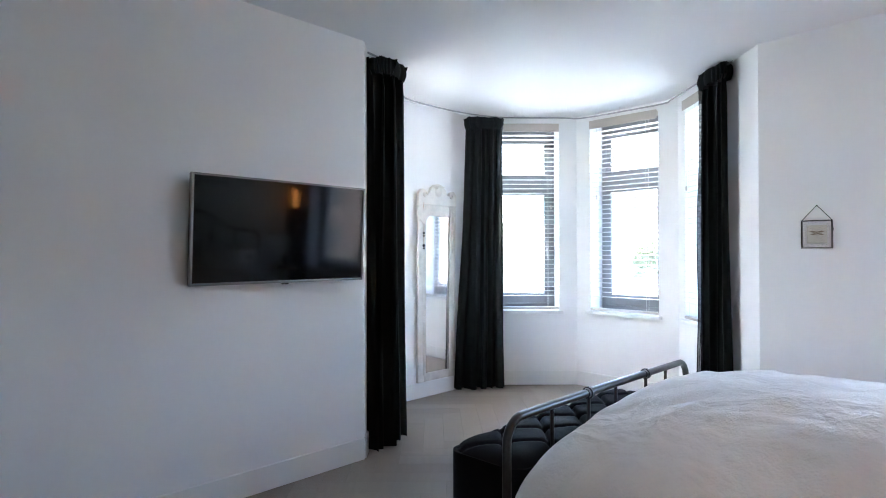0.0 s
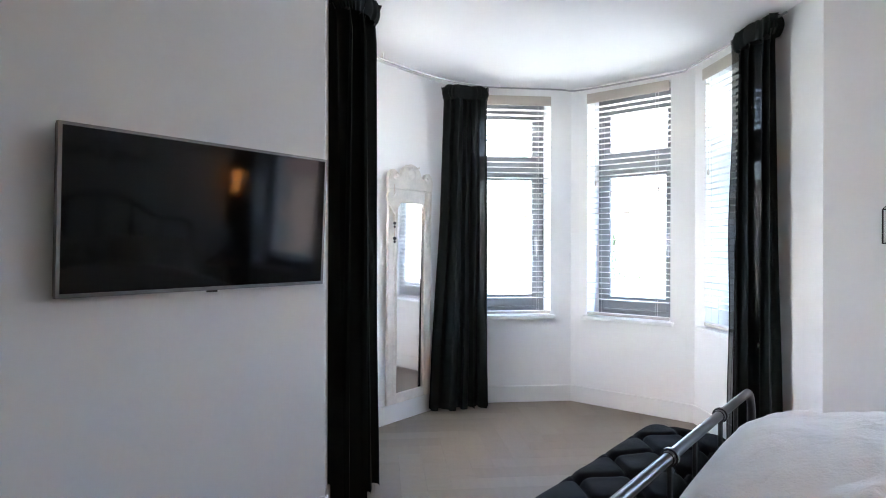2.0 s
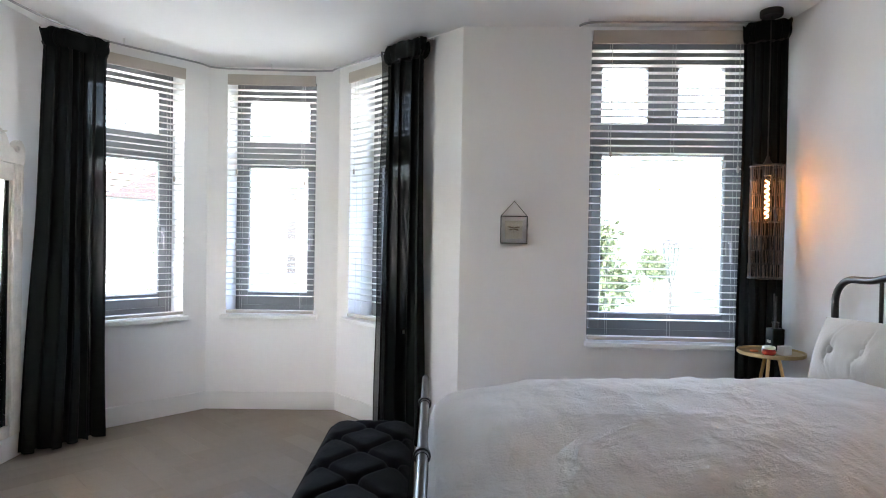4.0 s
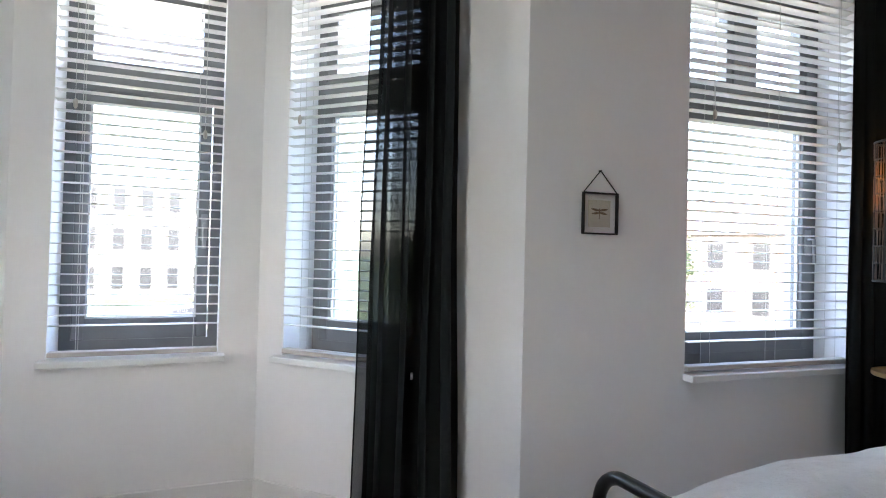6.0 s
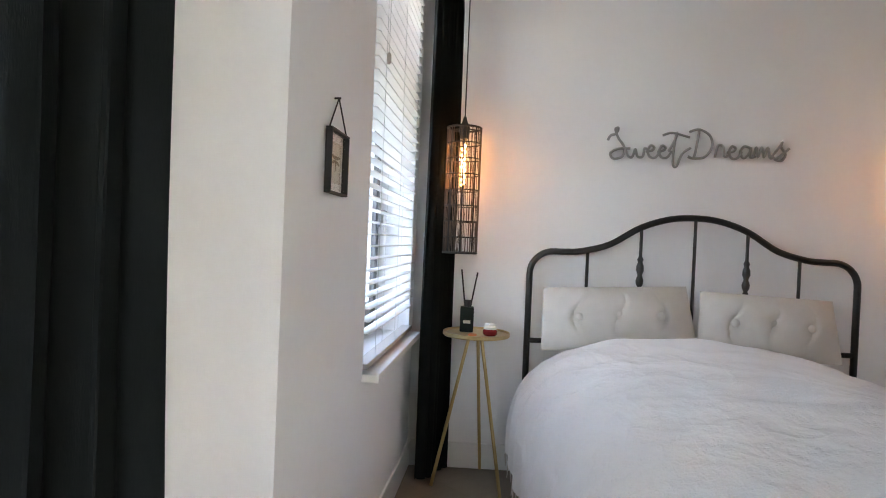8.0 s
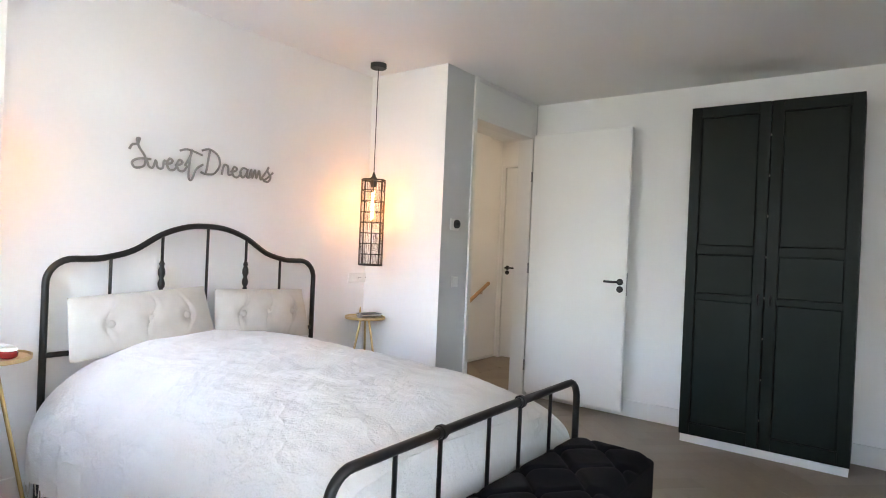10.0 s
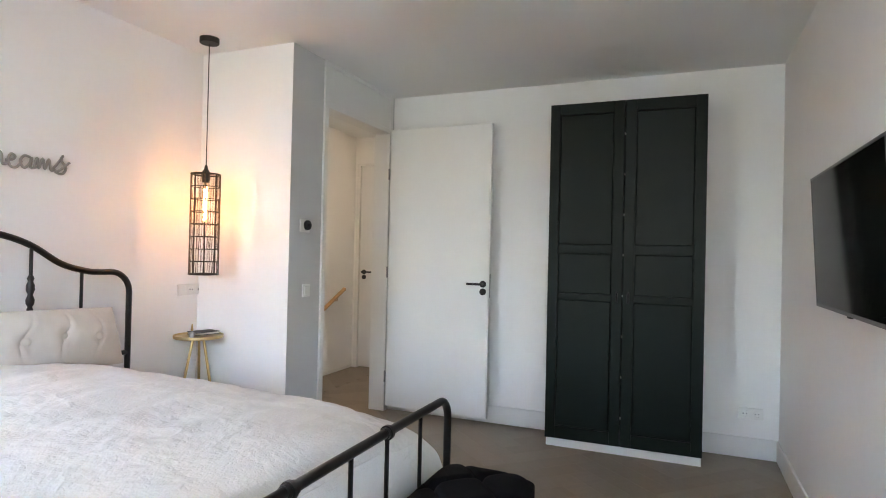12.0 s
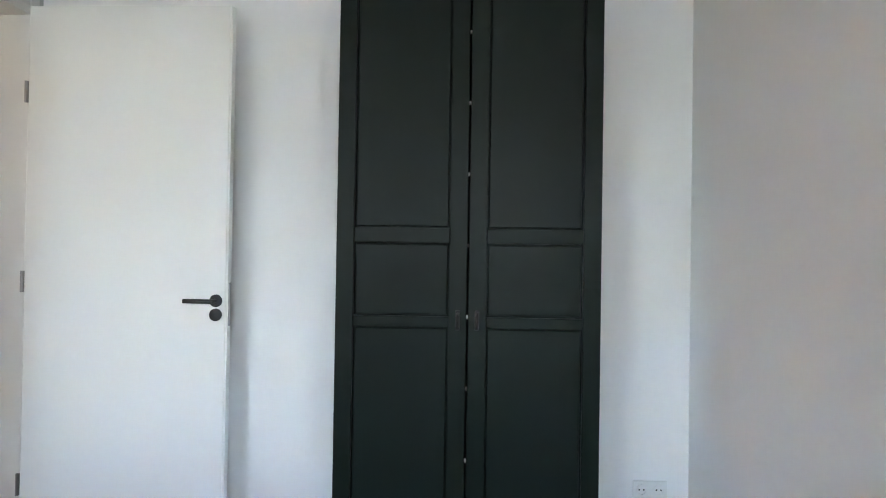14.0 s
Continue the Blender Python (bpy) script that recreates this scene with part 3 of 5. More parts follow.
# ---- curtains ----
def curtain(p, q, folds, amp, seed, top=2.575, flare=1.25, group="black curtains", label="floor-length black curtain gathered on a ceiling track", lead=0.0, lean=0.0):
    """Cloth hanging in waves from p to q, pinched at the heading, wider at the hem."""
    rnd = random.Random(seed)
    p, q = Vector(p), Vector(q)
    mid, d = (p + q) / 2, (q - p)
    nrm = Vector((-d.y, d.x)).normalized()
    ph = [rnd.uniform(-0.5, 0.5) for _ in range(folds + 1)]
    am = [rnd.uniform(0.65, 1.2) for _ in range(folds + 1)]
    base = thing("curtain", label, "curtain", pose(mid.x, mid.y, 0), group)

    def cloth(u, v):
        z = 0.02 + (top - 0.02) * v
        head = max(0.0, (v - 0.955) / 0.045)
        neck = math.exp(-((v - 0.945) / 0.012) ** 2)
        width = 1.0 + (flare - 1.0) * (1 - v) ** 1.3 - 0.07 * neck + 0.15 * min(1.0, 2.0 * head)
        k = u * folds
        i = min(int(k), folds - 1)
        f = k - i
        a = am[i] * (1 - f) + am[i + 1] * f
        shift = ph[i] * (1 - f) + ph[i + 1] * f
        low = 1 + 0.15 * (1 - v)
        wave = math.sin(2 * math.pi * (k + 0.35 * shift * (1 - v) * 1.4))
        bite = 0.8 + 0.35 * head if v > 0.93 else 1.0
        y = amp * a * low * bite * wave * (1 - 0.45 * neck) + 0.3 * amp * math.sin(2 * math.pi * (k * 0.37 + 0.2 * v + seed))
        x = (u - 0.5) * d.length * width + 0.35 * amp * math.sin(4 * math.pi * k + 0.6) * (1 - head)
        x += 0.006 * math.sin(9 * v + 7 * u + seed) * (1 - v) + lean * (1 - v) ** 1.3
        ripple = 0.010 * math.sin(60 * u + 3 * seed) * head
        return d.normalized().x * x + nrm.x * (y + ripple), d.normalized().y * x + nrm.y * (y + ripple), z + 0.003 * head * abs(math.sin(math.pi * k * 2))
    body = part("cloth", grid(folds * 14 + 1, 26, cloth), [M["curtain"], M["curtain_mid"]], base, smooth=True)
    if lead:
        # towards the free edge fewer layers of cloth lie over one another
        for f_ in body.data.polygons:
            f_.material_index = int(f_.index // 25 > folds * 14 * 0.74)
    tape = grid(folds * 14 + 1, 3, lambda u, v: tuple(Vector(cloth(u, 0.958 + 0.012 * v)) + Vector((nrm.x, nrm.y, 0)) * 0.003))
    part("heading_tape", tape, M["black_matt"], base, smooth=True)
    dn = d.normalized()

    def ruff(u, v):
        """Gathered heading: a puffed band round the tops of the folds, closed above."""
        a = 2 * math.pi * u
        shrink = 1.0 if v < 0.8 else 1 - 4.7 * (v - 0.8)
        puff = (0.86 + 0.18 * math.sin(math.pi * min(1.0, v / 0.8)) ** 0.7) * shrink
        rip = 0.0055 * math.sin(2 * math.pi * u * 6 * folds + 2 * math.sin(a * 3 + seed)) * (1 if v < 0.85 else 0.4)
        ca, sa = math.cos(a), math.sin(a)
        ex = (0.52 * d.length * math.copysign(abs(ca) ** 0.6, ca)) * puff + rip * ca
        ey = ((1.0 * amp + 0.012) * math.copysign(abs(sa) ** 0.7, sa)) * puff + rip * sa
        z = top - 0.105 + 0.110 * min(1.0, v / 0.8) + 0.004 * math.sin(7 * a + seed)
        return dn.x * ex + nrm.x * ey, dn.y * ex + nrm.y * ey, z
    part("heading", grid(folds * 36 + 1, 16, ruff), M["curtain"], base, "gathered heading band", True)
    if lead:
        # the free edge hangs as one thin layer
        dd = d.normalized()

        def free(u, v):
            p_ = Vector(cloth(1.0, v))
            off = (lead * 1.5 * u - 0.5 * lead) * (1.25 - 0.25 * v)
            yy = 0.012 * math.sin(5.5 * u + 3 * v) + 0.006 * math.sin(14 * v)
            return p_ + Vector((dd.x * off + nrm.x * yy, dd.y * off + nrm.y * yy, 0))
        part("leading_edge", grid(12, 26, free), M["curtain_edge"], base, "single thin see-through layer of cloth", True)
        part("side_hem", grid(3, 26, lambda u, v: tuple(free(0.93 + 0.07 * u, v) + Vector((nrm.x, nrm.y, 0)) * 0.003)), M["curtain"], base, smooth=True)
    return base


curtain((3.655, 1.675), (3.72, 1.39), 4, 0.062, 1, 2.55, 1.35, lean=0.01)
curtain((4.345, 0.010), (4.145, -0.265), 5, 0.042, 2, 2.545, 1.42, lean=-0.055)
curtain((2.088, -0.145), (2.342, -0.382), 4, 0.044, 3, 2.58, 1.18, lead=0.042)
curtain((0.05, 0.287), (0.245, 0.192), 5, 0.026, 4, 2.58, 1.1)


def track(pts, label, z):
    tr = thing("curtain_track", label, "curtain track")
    part("rail", tube(smooth_line([(*p, z) for p in pts], 10), 0.007, 8), M["silver"], tr, smooth=True)
    for p in pts[1::3]:
        part("bracket", tube([(*p, z + 0.006), (*p, H)], 0.005, 8), M["plastic"], tr)


track([(3.655, 1.72), (3.74, 1.40), (3.92, 1.20), (4.20, 0.95), (4.31, 0.72), (4.30, 0.2), (4.20, -0.18), (4.08, -0.36), (3.75, -0.70), (3.64, -0.83), (3.25, -0.86),
       (2.84, -0.85), (2.72, -0.75), (2.22, -0.27), (2.04, -0.10)], "slim grey ceiling curtain track following the bay", 2.565)
track([(1.18, 0.10), (1.14, 0.15), (1.0, 0.17), (0.5, 0.20), (0.02, 0.225)], "slim grey ceiling curtain track above the window", 2.592)

# ---- television ----
tv = thing("television", "black flat-screen television with a silver rim on a wall arm", "television", look((3.530, 2.376, 1.395), (2.5, 2.382, 1.337)) @ pose(0, 0, 0, 0, 180, 0))
W2, H2 = 0.52, 0.276
part("screen", box(-W2 + 0.012, -H2 + 0.014, -0.004, W2 - 0.012, H2 - 0.010, -0.001), M["screen"], tv, "glossy black screen").matrix_local = pose(0, 0, 0.0)
bm = box(-W2, -H2, -0.022, W2, -H2 + 0.0135, 0.0)
box(-W2, H2 - 0.0095, -0.022, W2, H2, 0.0, bm=bm)
box(-W2, -H2 + 0.0136, -0.022, -W2 + 0.0115, H2 - 0.0096, 0.0, bm=bm)
box(W2 - 0.0115, -H2 + 0.0136, -0.022, W2, H2 - 0.0096, 0.0, bm=bm)
part("bezel", bm, M["bezel"], tv, "silver-grey rim")
part("back", box(-W2 + 0.002, -H2 + 0.002, -0.040, W2 - 0.002, H2 - 0.002, -0.0225, 0.006, 2), M["black_matt"], tv)
part("rear_housing", box(-0.36, -0.2, -0.062, 0.36, 0.12, -0.0405, 0.01, 2), M["black_matt"], tv)
part("wall_bracket", box(-0.1, -0.10, -0.0745, 0.1, 0.10, -0.0625, 0.002, 1), M["black_matt"], tv)
part("sensor", box(-0.02, -H2 - 0.008, -0.014, 0.02, -H2 - 0.0003, -0.004), M["black_matt"], tv)

# ---- wardrobe ----
wd = thing("wardrobe", "tall dark green-black two-door wardrobe with panelled doors on a white plinth", "wardrobe", pose(2.143, 3.945, 0))
WW, WD = 0.998, NY - 3.945 - 0.004
part("plinth", box(0.006, 0.022, 0.0, WW - 0.006, WD, 0.056, 0.001, 1), M["trim"], wd, "white plinth")
bm = box(0.0, 0.021, 0.057, 0.018, WD, 2.36)
box(WW - 0.018, 0.021, 0.057, WW, WD, 2.36, bm=bm)
box(0.0185, 0.021, 0.057, WW - 0.0185, WD, 0.075, bm=bm)
box(0.0185, 0.021, 2.34, WW - 0.0185, WD, 2.36, bm=bm)
box(0.0185, WD - 0.01, 0.0755, WW - 0.0185, WD, 2.3395, bm=bm)
part("carcass", bm, M["green_black"], wd)
for side in (0, 1):
    x0, x1 = (0.001, 0.4955) if side == 0 else (0.5025, WW - 0.001)
    z0, z1 = 0.06, 2.358
    st = 0.066
    rails = [(z0, z0 + 0.085), (1.03 - 0.012, 1.03 + 0.026), (1.362 - 0.028, 1.362 + 0.026), (z1 - 0.075, z1)]
    dr = part("cabinet_door", box(x0, 0.0172, z0, x1, 0.0195, z1), M["green_black"], wd, "dark panelled wardrobe door")
    part("stile", box(x0, 0.0, z0, x0 + st, 0.017, z1, 0.0015, 1), M["green_black"], dr)
    part("stile", box(x1 - st, 0.0, z0, x1, 0.017, z1, 0.0015, 1), M["green_black"], dr)
    for a, b in rails:
        part("rail", box(x0 + st + 0.0005, 0.0008, a, x1 - st - 0.0005, 0.017, b, 0.0015, 1), M["green_black"], dr)
    for (_, a), (b, _) in zip(rails, rails[1:]):
        part("panel", box(x0 + st + 0.006, 0.0075, a + 0.006, x1 - st - 0.006, 0.0165, b - 0.006, 0.004, 1), M["green_black"], dr)
    hx = x1 - 0.033 if side == 0 else x0 + 0.033
    bm = box(hx - 0.0085, -0.006, 1.008, hx + 0.0085, -0.0003, 1.082, 0.004, 2)
    tube(smooth_line([(hx, -0.004, 1.068), (hx, -0.022, 1.06), (hx, -0.024, 1.035), (hx, -0.014, 1.018)], 5), 0.0055, 8, bm)
    part("handle", bm, M["black_metal"], dr, "small black drop handle", True)
for k in range(8):
    part("shelf_pin", box(0.4958, 0.010, 0.24 + 0.27 * k, 0.5022, 0.0185, 0.252 + 0.27 * k), M["plastic"], wd, "small white hinge clip")

# ---- mirror ----
mr = thing("mirror", "tall narrow mirror in a carved cream-painted frame with a scrolled crest", "mirror", FRAMES["bay_east"][0] @ pose(0.91 - 0.545, -0.002, 0.140) @ pose(0, 0, 0, 0.6))
mw, mh, fw = 0.475, 1.575, 0.08
bm = box(0, -0.030, 0, fw, -0.002, mh, 0.007, 3)
box(mw - fw, -0.030, 0, mw, -0.002, mh, 0.007, 3, bm)
box(fw + 0.0005, -0.028, 0, mw - fw - 0.0005, -0.002, 0.075, 0.007, 3, bm)
box(fw + 0.0005, -0.028, mh - 0.10, mw - fw - 0.0005, -0.002, mh, 0.007, 3, bm)
part("frame", bm, M["cream"], mr, smooth=True)
bm = box(fw - 0.018, -0.036, 0.06, fw + 0.008, -0.0285, mh - 0.085, 0.003, 2)
box(mw - fw - 0.008, -0.036, 0.06, mw - fw + 0.018, -0.0285, mh - 0.085, 0.003, 2, bm)
part("inner_moulding", bm, M["cream"], mr, smooth=True)
part("mirror_glass", box(fw + 0.001, -0.020, 0.076, mw - fw - 0.001, -0.015, mh - 0.101), M["mirror"], mr, "clear silvered mirror glass")
# crest: a flat cut-out board with rising scrolls
half = [(0.0, 0.0), (0.0, 0.09), (0.035, 0.135), (0.075, 0.125), (0.10, 0.095), (0.125, 0.10), (0.15, 0.15), (0.19, 0.178), (mw / 2, 0.19)]
edge = [Vector((x, z)) for x, z in half] + [Vector((mw - x, z)) for x, z in half[-2::-1]]
line = [Vector((p.x, p.y)) for p in smooth_line([(x, z, 0) for x, z in edge], 6)]
bm = bmesh.new()
fv = [bm.verts.new((p.x, -0.032, mh + 0.001 + p.y)) for p in line]
bv = [bm.verts.new((p.x, -0.004, mh + 0.001 + p.y)) for p in line]
bm.faces.new(fv)
bm.faces.new(bv[::-1])
for i in range(len(line)):
    j = (i + 1) % len(line)
    bm.faces.new((fv[i], bv[i], bv[j], fv[j]))
bmesh.ops.recalc_face_normals(bm, faces=bm.faces)
part("crest", bm, M["cream"], mr, "scrolled cream crest")
for cx, sgn in ((0.07, 1), (mw - 0.07, -1)):
    pts = [(cx + sgn * 0.028 * math.cos(t) * (1 - t / 9), -0.036, mh + 0.085 + 0.028 * math.sin(t) * (1 - t / 9)) for t in [k * 0.5 for k in range(15)]]
    part("scroll", tube(pts, 0.008, 8), M["cream"], mr, smooth=True)
bm = lathe([(0.002, 0.02), (0.03, 0.014), (0.045, 0.0)][::-1], 16)
bmesh.ops.transform(bm, matrix=Matrix.Translation((mw / 2, -0.033, mh + 0.12)) @ pose(0, 0, 0, 90), verts=bm.verts)
part("rosette", bm, M["cream"], mr, "round carved rosette", True)
for k in range(5):
    part("leaf_carving", tube(smooth_line([(mw / 2 + (k - 2) * 0.012, -0.036, mh + 0.145), (mw / 2 + (k - 2) * 0.028, -0.042, mh + 0.165), (mw / 2 + (k - 2) * 0.04, -0.036, mh + 0.172)], 4), 0.006, 6), M["cream"], mr, smooth=True)


def hung_heart(at):
    """A flat wooden heart on a string of beads."""
    ob = thing("heart_ornament", "cream wooden heart ornament with dark beads hanging on a mirror", "ornament", at)
    n = 36
    pts = []
    for k in range(n):
        t = 2 * math.pi * k / n
        pts.append((0.0048 * 16 * math.sin(t) ** 3, 0.0055 * (13 * math.cos(t) - 5 * math.cos(2 * t) - 2 * math.cos(3 * t) - math.cos(4 * t))))
    bm = bmesh.new()
    fv = [bm.verts.new((x, -0.016, z)) for x, z in pts]
    bv = [bm.verts.new((x, 0.0, z)) for x, z in pts]
    bm.faces.new(fv)
    bm.faces.new(bv[::-1])
    for i in range(n):
        bm.faces.new((fv[i], fv[(i + 1) % n], bv[(i + 1) % n], bv[i]))
    bmesh.ops.recalc_face_normals(bm, faces=bm.faces)
    part("heart", bm, M["cream"], ob)
    part("string", tube([(0, -0.008, 0.03), (0.004, -0.01, 0.12), (0.0, -0.004, 0.16)], 0.0015, 5), M["beech"], ob)
    part("lower_string", tube([(0, -0.008, -0.09), (0.005, -0.01, -0.30)], 0.0015, 5), M["beech"], ob)
    for z, r in ((-0.16, 0.012), (-0.185, 0.009), (-0.27, 0.014), (-0.295, 0.010)):
        part("bead", lathe([(0.001, -r), (r * 0.7, -r * 0.7), (r, 0), (r * 0.7, r * 0.7), (0.001, r)], 10, (0.004, -0.012, z)), M["black_matt"], ob, "dark bead", True)
    return ob


MIR = FRAMES["bay_east"][0] @ pose(0.91 - 0.545, 0, 0.120)
hung_heart(MIR @ pose(0.05, -0.040, 1.50))
tas = thing("tassel_cord", "cream rope tassel hanging over a mirror frame", "ornament", MIR @ pose(mw - 0.045, -0.045, 1.58))
for k, dx in enumerate((-0.012, 0.0, 0.013)):
    part("cord", tube(smooth_line([(dx, 0.005, 0.04), (dx * 1.4, -0.004, -0.05), (dx * 0.8, -0.002, -0.2), (dx * 1.6, 0, -0.32 - 0.03 * k)], 5), 0.005, 6), M["cream"], tas, smooth=True)
part("tassel", lathe([(0.014, -0.42), (0.016, -0.38), (0.010, -0.345), (0.004, -0.33)], 12), M["cream"], tas, smooth=True)

# ---- small picture ----
pc = thing("picture_frame", "small black-metal glass frame with a pressed insect, hung on a chain", "picture", FRAMES["south"][0] @ pose(B[0] - 1.617, -0.004, 1.304))
fw = 0.163
fh = 0.168
bm = bmesh.new()
for a, b in (((0, 0), (fw, 0.006)), ((0, fh - 0.006), (fw, fh)), ((0, 0.0062), (0.006, fh - 0.0062)), ((fw - 0.006, 0.0062), (fw, fh - 0.0062))):
    box(a[0], -0.020, a[1], b[0], -0.002, b[1], 0.0012, 1, bm)
part("frame", bm, M["black_matt"], pc)
part("glass", box(0.0065, -0.008, 0.0065, fw - 0.0065, -0.006, fh - 0.0065), M["glass"], pc, "clear glass")
part("card", box(0.030, -0.0055, 0.030, fw - 0.030, -0.0045, fh - 0.030), M["paper"], pc, "beige paper card")
cx, cz = fw / 2, fh / 2
ins = bmesh.new()
tube([(cx, -0.0062, cz - 0.022), (cx, -0.0062, cz + 0.020)], [0.0010, 0.0022], 6, ins)
for sx in (-1, 1):
    for dz, l in ((0.012, 0.040), (0.004, 0.036)):
        grid(6, 3, lambda u, v, sx=sx, dz=dz, l=l: (cx + sx * l * u, -0.0062, cz + dz + 0.006 * u * (1 if dz > 0.01 else -1) + (v - 0.5) * 0.010 * math.sin(math.pi * min(1, 0.15 + u * 0.8))), ins)
part("insect", ins, M["insect"], pc, "brown winged insect shape")
for a, b in (((0.004, fh), (cx, fh + 0.088)), ((fw - 0.004, fh), (cx, fh + 0.088))):
    part("chain", tube([(a[0], -0.011, a[1]), (b[0], -0.009, b[1])], 0.0022, 6), M["black_matt"], pc)
part("nail", tube([(cx, 0.003, fh + 0.088), (cx, -0.014, fh + 0.088)], 0.003, 6), M["black_matt"], pc)
part("clasp", box(fw + 0.0003, -0.014, fh * 0.62, fw + 0.004, -0.006, fh * 0.72), M["black_matt"], pc)


# ---- bed ----
BY = 1.535
bed = thing("bed", "black metal bed frame with an arched headboard and knobbed footboard rail", "bed", pose(0, BY, 0))
hw = 0.825
S = 1.165
arch = [(-hw, 0.0), (-hw, 0.6), (-hw, S - 0.2)] + [(-hw + 0.12 * (1 - math.cos(radians(a))), S - 0.12 + 0.12 * math.sin(radians(a))) for a in range(0, 91, 15)] + [(-0.64, S + 0.001), (-0.56, S + 0.008), (-0.42, S + 0.048), (-0.27, S + 0.138), (-0.13, S + 0.186), (0, S + 0.198)]
arch += [(-y, z) for y, z in arch[-2::-1]]
HBX = 0.045
part("headboard_arch", tube(smooth_line([(HBX, y, z) for y, z in arch], 6), 0.0165, 12), M["black_metal"], bed, smooth=True)
part("headboard_lower_rail", tube([(HBX, -hw, 0.70), (HBX, hw, 0.70)], 0.0135, 10), M["black_metal"], bed)
for y, zt in ((-0.532, S + 0.012), (-0.263, S + 0.14), (0.008, S + 0.196), (0.272, S + 0.138), (0.535, S + 0.012)):
    sp = part("spindle", tube([(HBX, y, 0.70), (HBX, y, zt)], 0.0085, 8), M["black_metal"], bed, smooth=True)
    if abs(abs(y) - 0.267) < 0.01:
        prof = [(0.009, -0.10), (0.015, -0.088), (0.010, -0.075), (0.018, -0.058), (0.0195, -0.040), (0.011, -0.014), (0.0195, 0.010), (0.018, 0.034), (0.011, 0.052), (0.016, 0.066), (0.009, 0.082)]
        part("turned_knop", lathe(prof, 14, (HBX, y, 1.075)), M["black_metal"], sp, "turned cast knop", True)
FX = 2.045
FZ = 0.665
foot = [(-hw, 0.0), (-hw, 0.4), (-hw, FZ - 0.15)] + [(-hw + 0.09 * (1 - math.cos(radians(a))), FZ - 0.09 + 0.09 * math.sin(radians(a))) for a in range(0, 91, 15)] + [(-0.62, FZ + 0.001), (-0.3, FZ + 0.003), (0, FZ + 0.004)]
foot += [(-y, z) for y, z in foot[-2::-1]]
part("footboard_rail", tube(smooth_line([(FX, y, z) for y, z in foot], 6), 0.017, 12), M["black_metal"], bed, smooth=True)
for y in (-0.55, -0.315, 0.0, 0.245, 0.53):
    sp = part("foot_spindle", tube([(FX, y, 0.30), (FX, y, FZ)], 0.0085, 8), M["black_metal"], bed, smooth=True)
    if y in (-0.315, 0.245):
        bm = bmesh.new()
        for k in (-1, 0, 1):
            tube([(FX, y + k * 0.016 - 0.008, FZ + 0.002), (FX, y + k * 0.016 + 0.008, FZ + 0.002)], 0.021 if k else 0.027, 14, bm)
        part("collar", bm, M["black_metal"], sp, "ring collar", True)
part("foot_lower_rail", tube([(FX, -hw, 0.30), (FX, hw, 0.30)], 0.0135, 10), M["black_metal"], bed)
for y in (-hw + 0.02, hw - 0.02):
    part("side_rail", box(HBX, y - 0.014, 0.26, FX, y + 0.014, 0.31, 0.003, 1), M["black_metal"], bed)

mat_ = part("mattress", box(0.075, BY - 0.76, 0.31, 1.99, BY + 0.74, 0.50, 0.05, 3), M["sheet"])
tagged(mat_, "white mattress lying in a black metal bed", "mattress")


def bed_height(x):
    """Top of the cover along the bed's middle line."""
    f = max(0.0, min(1.0, (x - 0.1) / 1.92))
    return 0.775 - 0.035 * f + 0.012 * math.sin(math.pi * min(1, f * 1.15)) - 0.085 * max(0, (f - 0.72) / 0.28) ** 2


def cover(u, v):
    """Blanket: crowned across the bed, rounded over the edges, hanging at the sides and tucked at the foot."""
    x = 0.13 + 1.875 * u
    foot_drop = max(0.0, (u - 0.90) / 0.10)
    t = math.pi * v
    n = 0.64 - 0.14 * u
    half = 0.885 - 0.02 * u + 0.02 * math.sin(7 * u + 1)
    hem = 0.20 + 0.02 * math.sin(19 * u) if u > 0.05 else 0.2
    zt = bed_height(x)
    c, s_ = math.cos(t), math.sin(t)
    y = -half * math.copysign(abs(c) ** n, c)
    k = abs(s_) ** n
    z = hem + (zt - hem) * k
    side = 1 - k
    y += math.copysign(0.022 * math.sin(26 * u + 2 * math.sin(5 * u)) * side ** 1.2, -c)
    y -= 0.03 * k
    crown = (0.045 - 0.035 * min(1.0, 1.6 * u)) * (1 - (y / 0.9) ** 2) + 0.02 * min(1.0, 1.6 * u)
    z += crown * k - 0.045
    z += k * (0.016 * noise.noise((x * 3.1, y * 3.3, 1.0)) + 0.012 * noise.noise((x * 8, y * 6, 4.0)) + 0.008 * abs(noise.noise((x * 16 + y * 5, y * 11, 7.0))))
    crease = 0.010 * math.exp(-((x * 0.8 + y * 0.35 - 0.95 + 0.05 * math.sin(5 * y)) / 0.02) ** 2) * math.exp(-((y + 0.1) / 0.22) ** 2)
    crease += 0.010 * math.exp(-((x * 0.9 - y * 0.3 - 1.32) / 0.018) ** 2) * math.exp(-((y - 0.3) / 0.14) ** 2)
    z += crease
    north = max(0.0, min(1.0, (y + 0.1) / 0.85))
    z -= 0.055 * north * north * (3 - 2 * north) * k
    z -= 0.05 * max(0.0, foot_drop) ** 2.5 * k
    if u < 0.06:
        z -= 0.05 * (1 - u / 0.06) ** 2 * k
    return (x, y, max(z, 0.12))


bl = thing("blanket", "white woven blanket with fringed edge spread over a bed", "blanket", pose(0, BY, 0))
part("cloth", grid(150, 131, cover), M["knit"], bl, smooth=True)
end = [cover(1.0, j / 60) for j in range(61)]


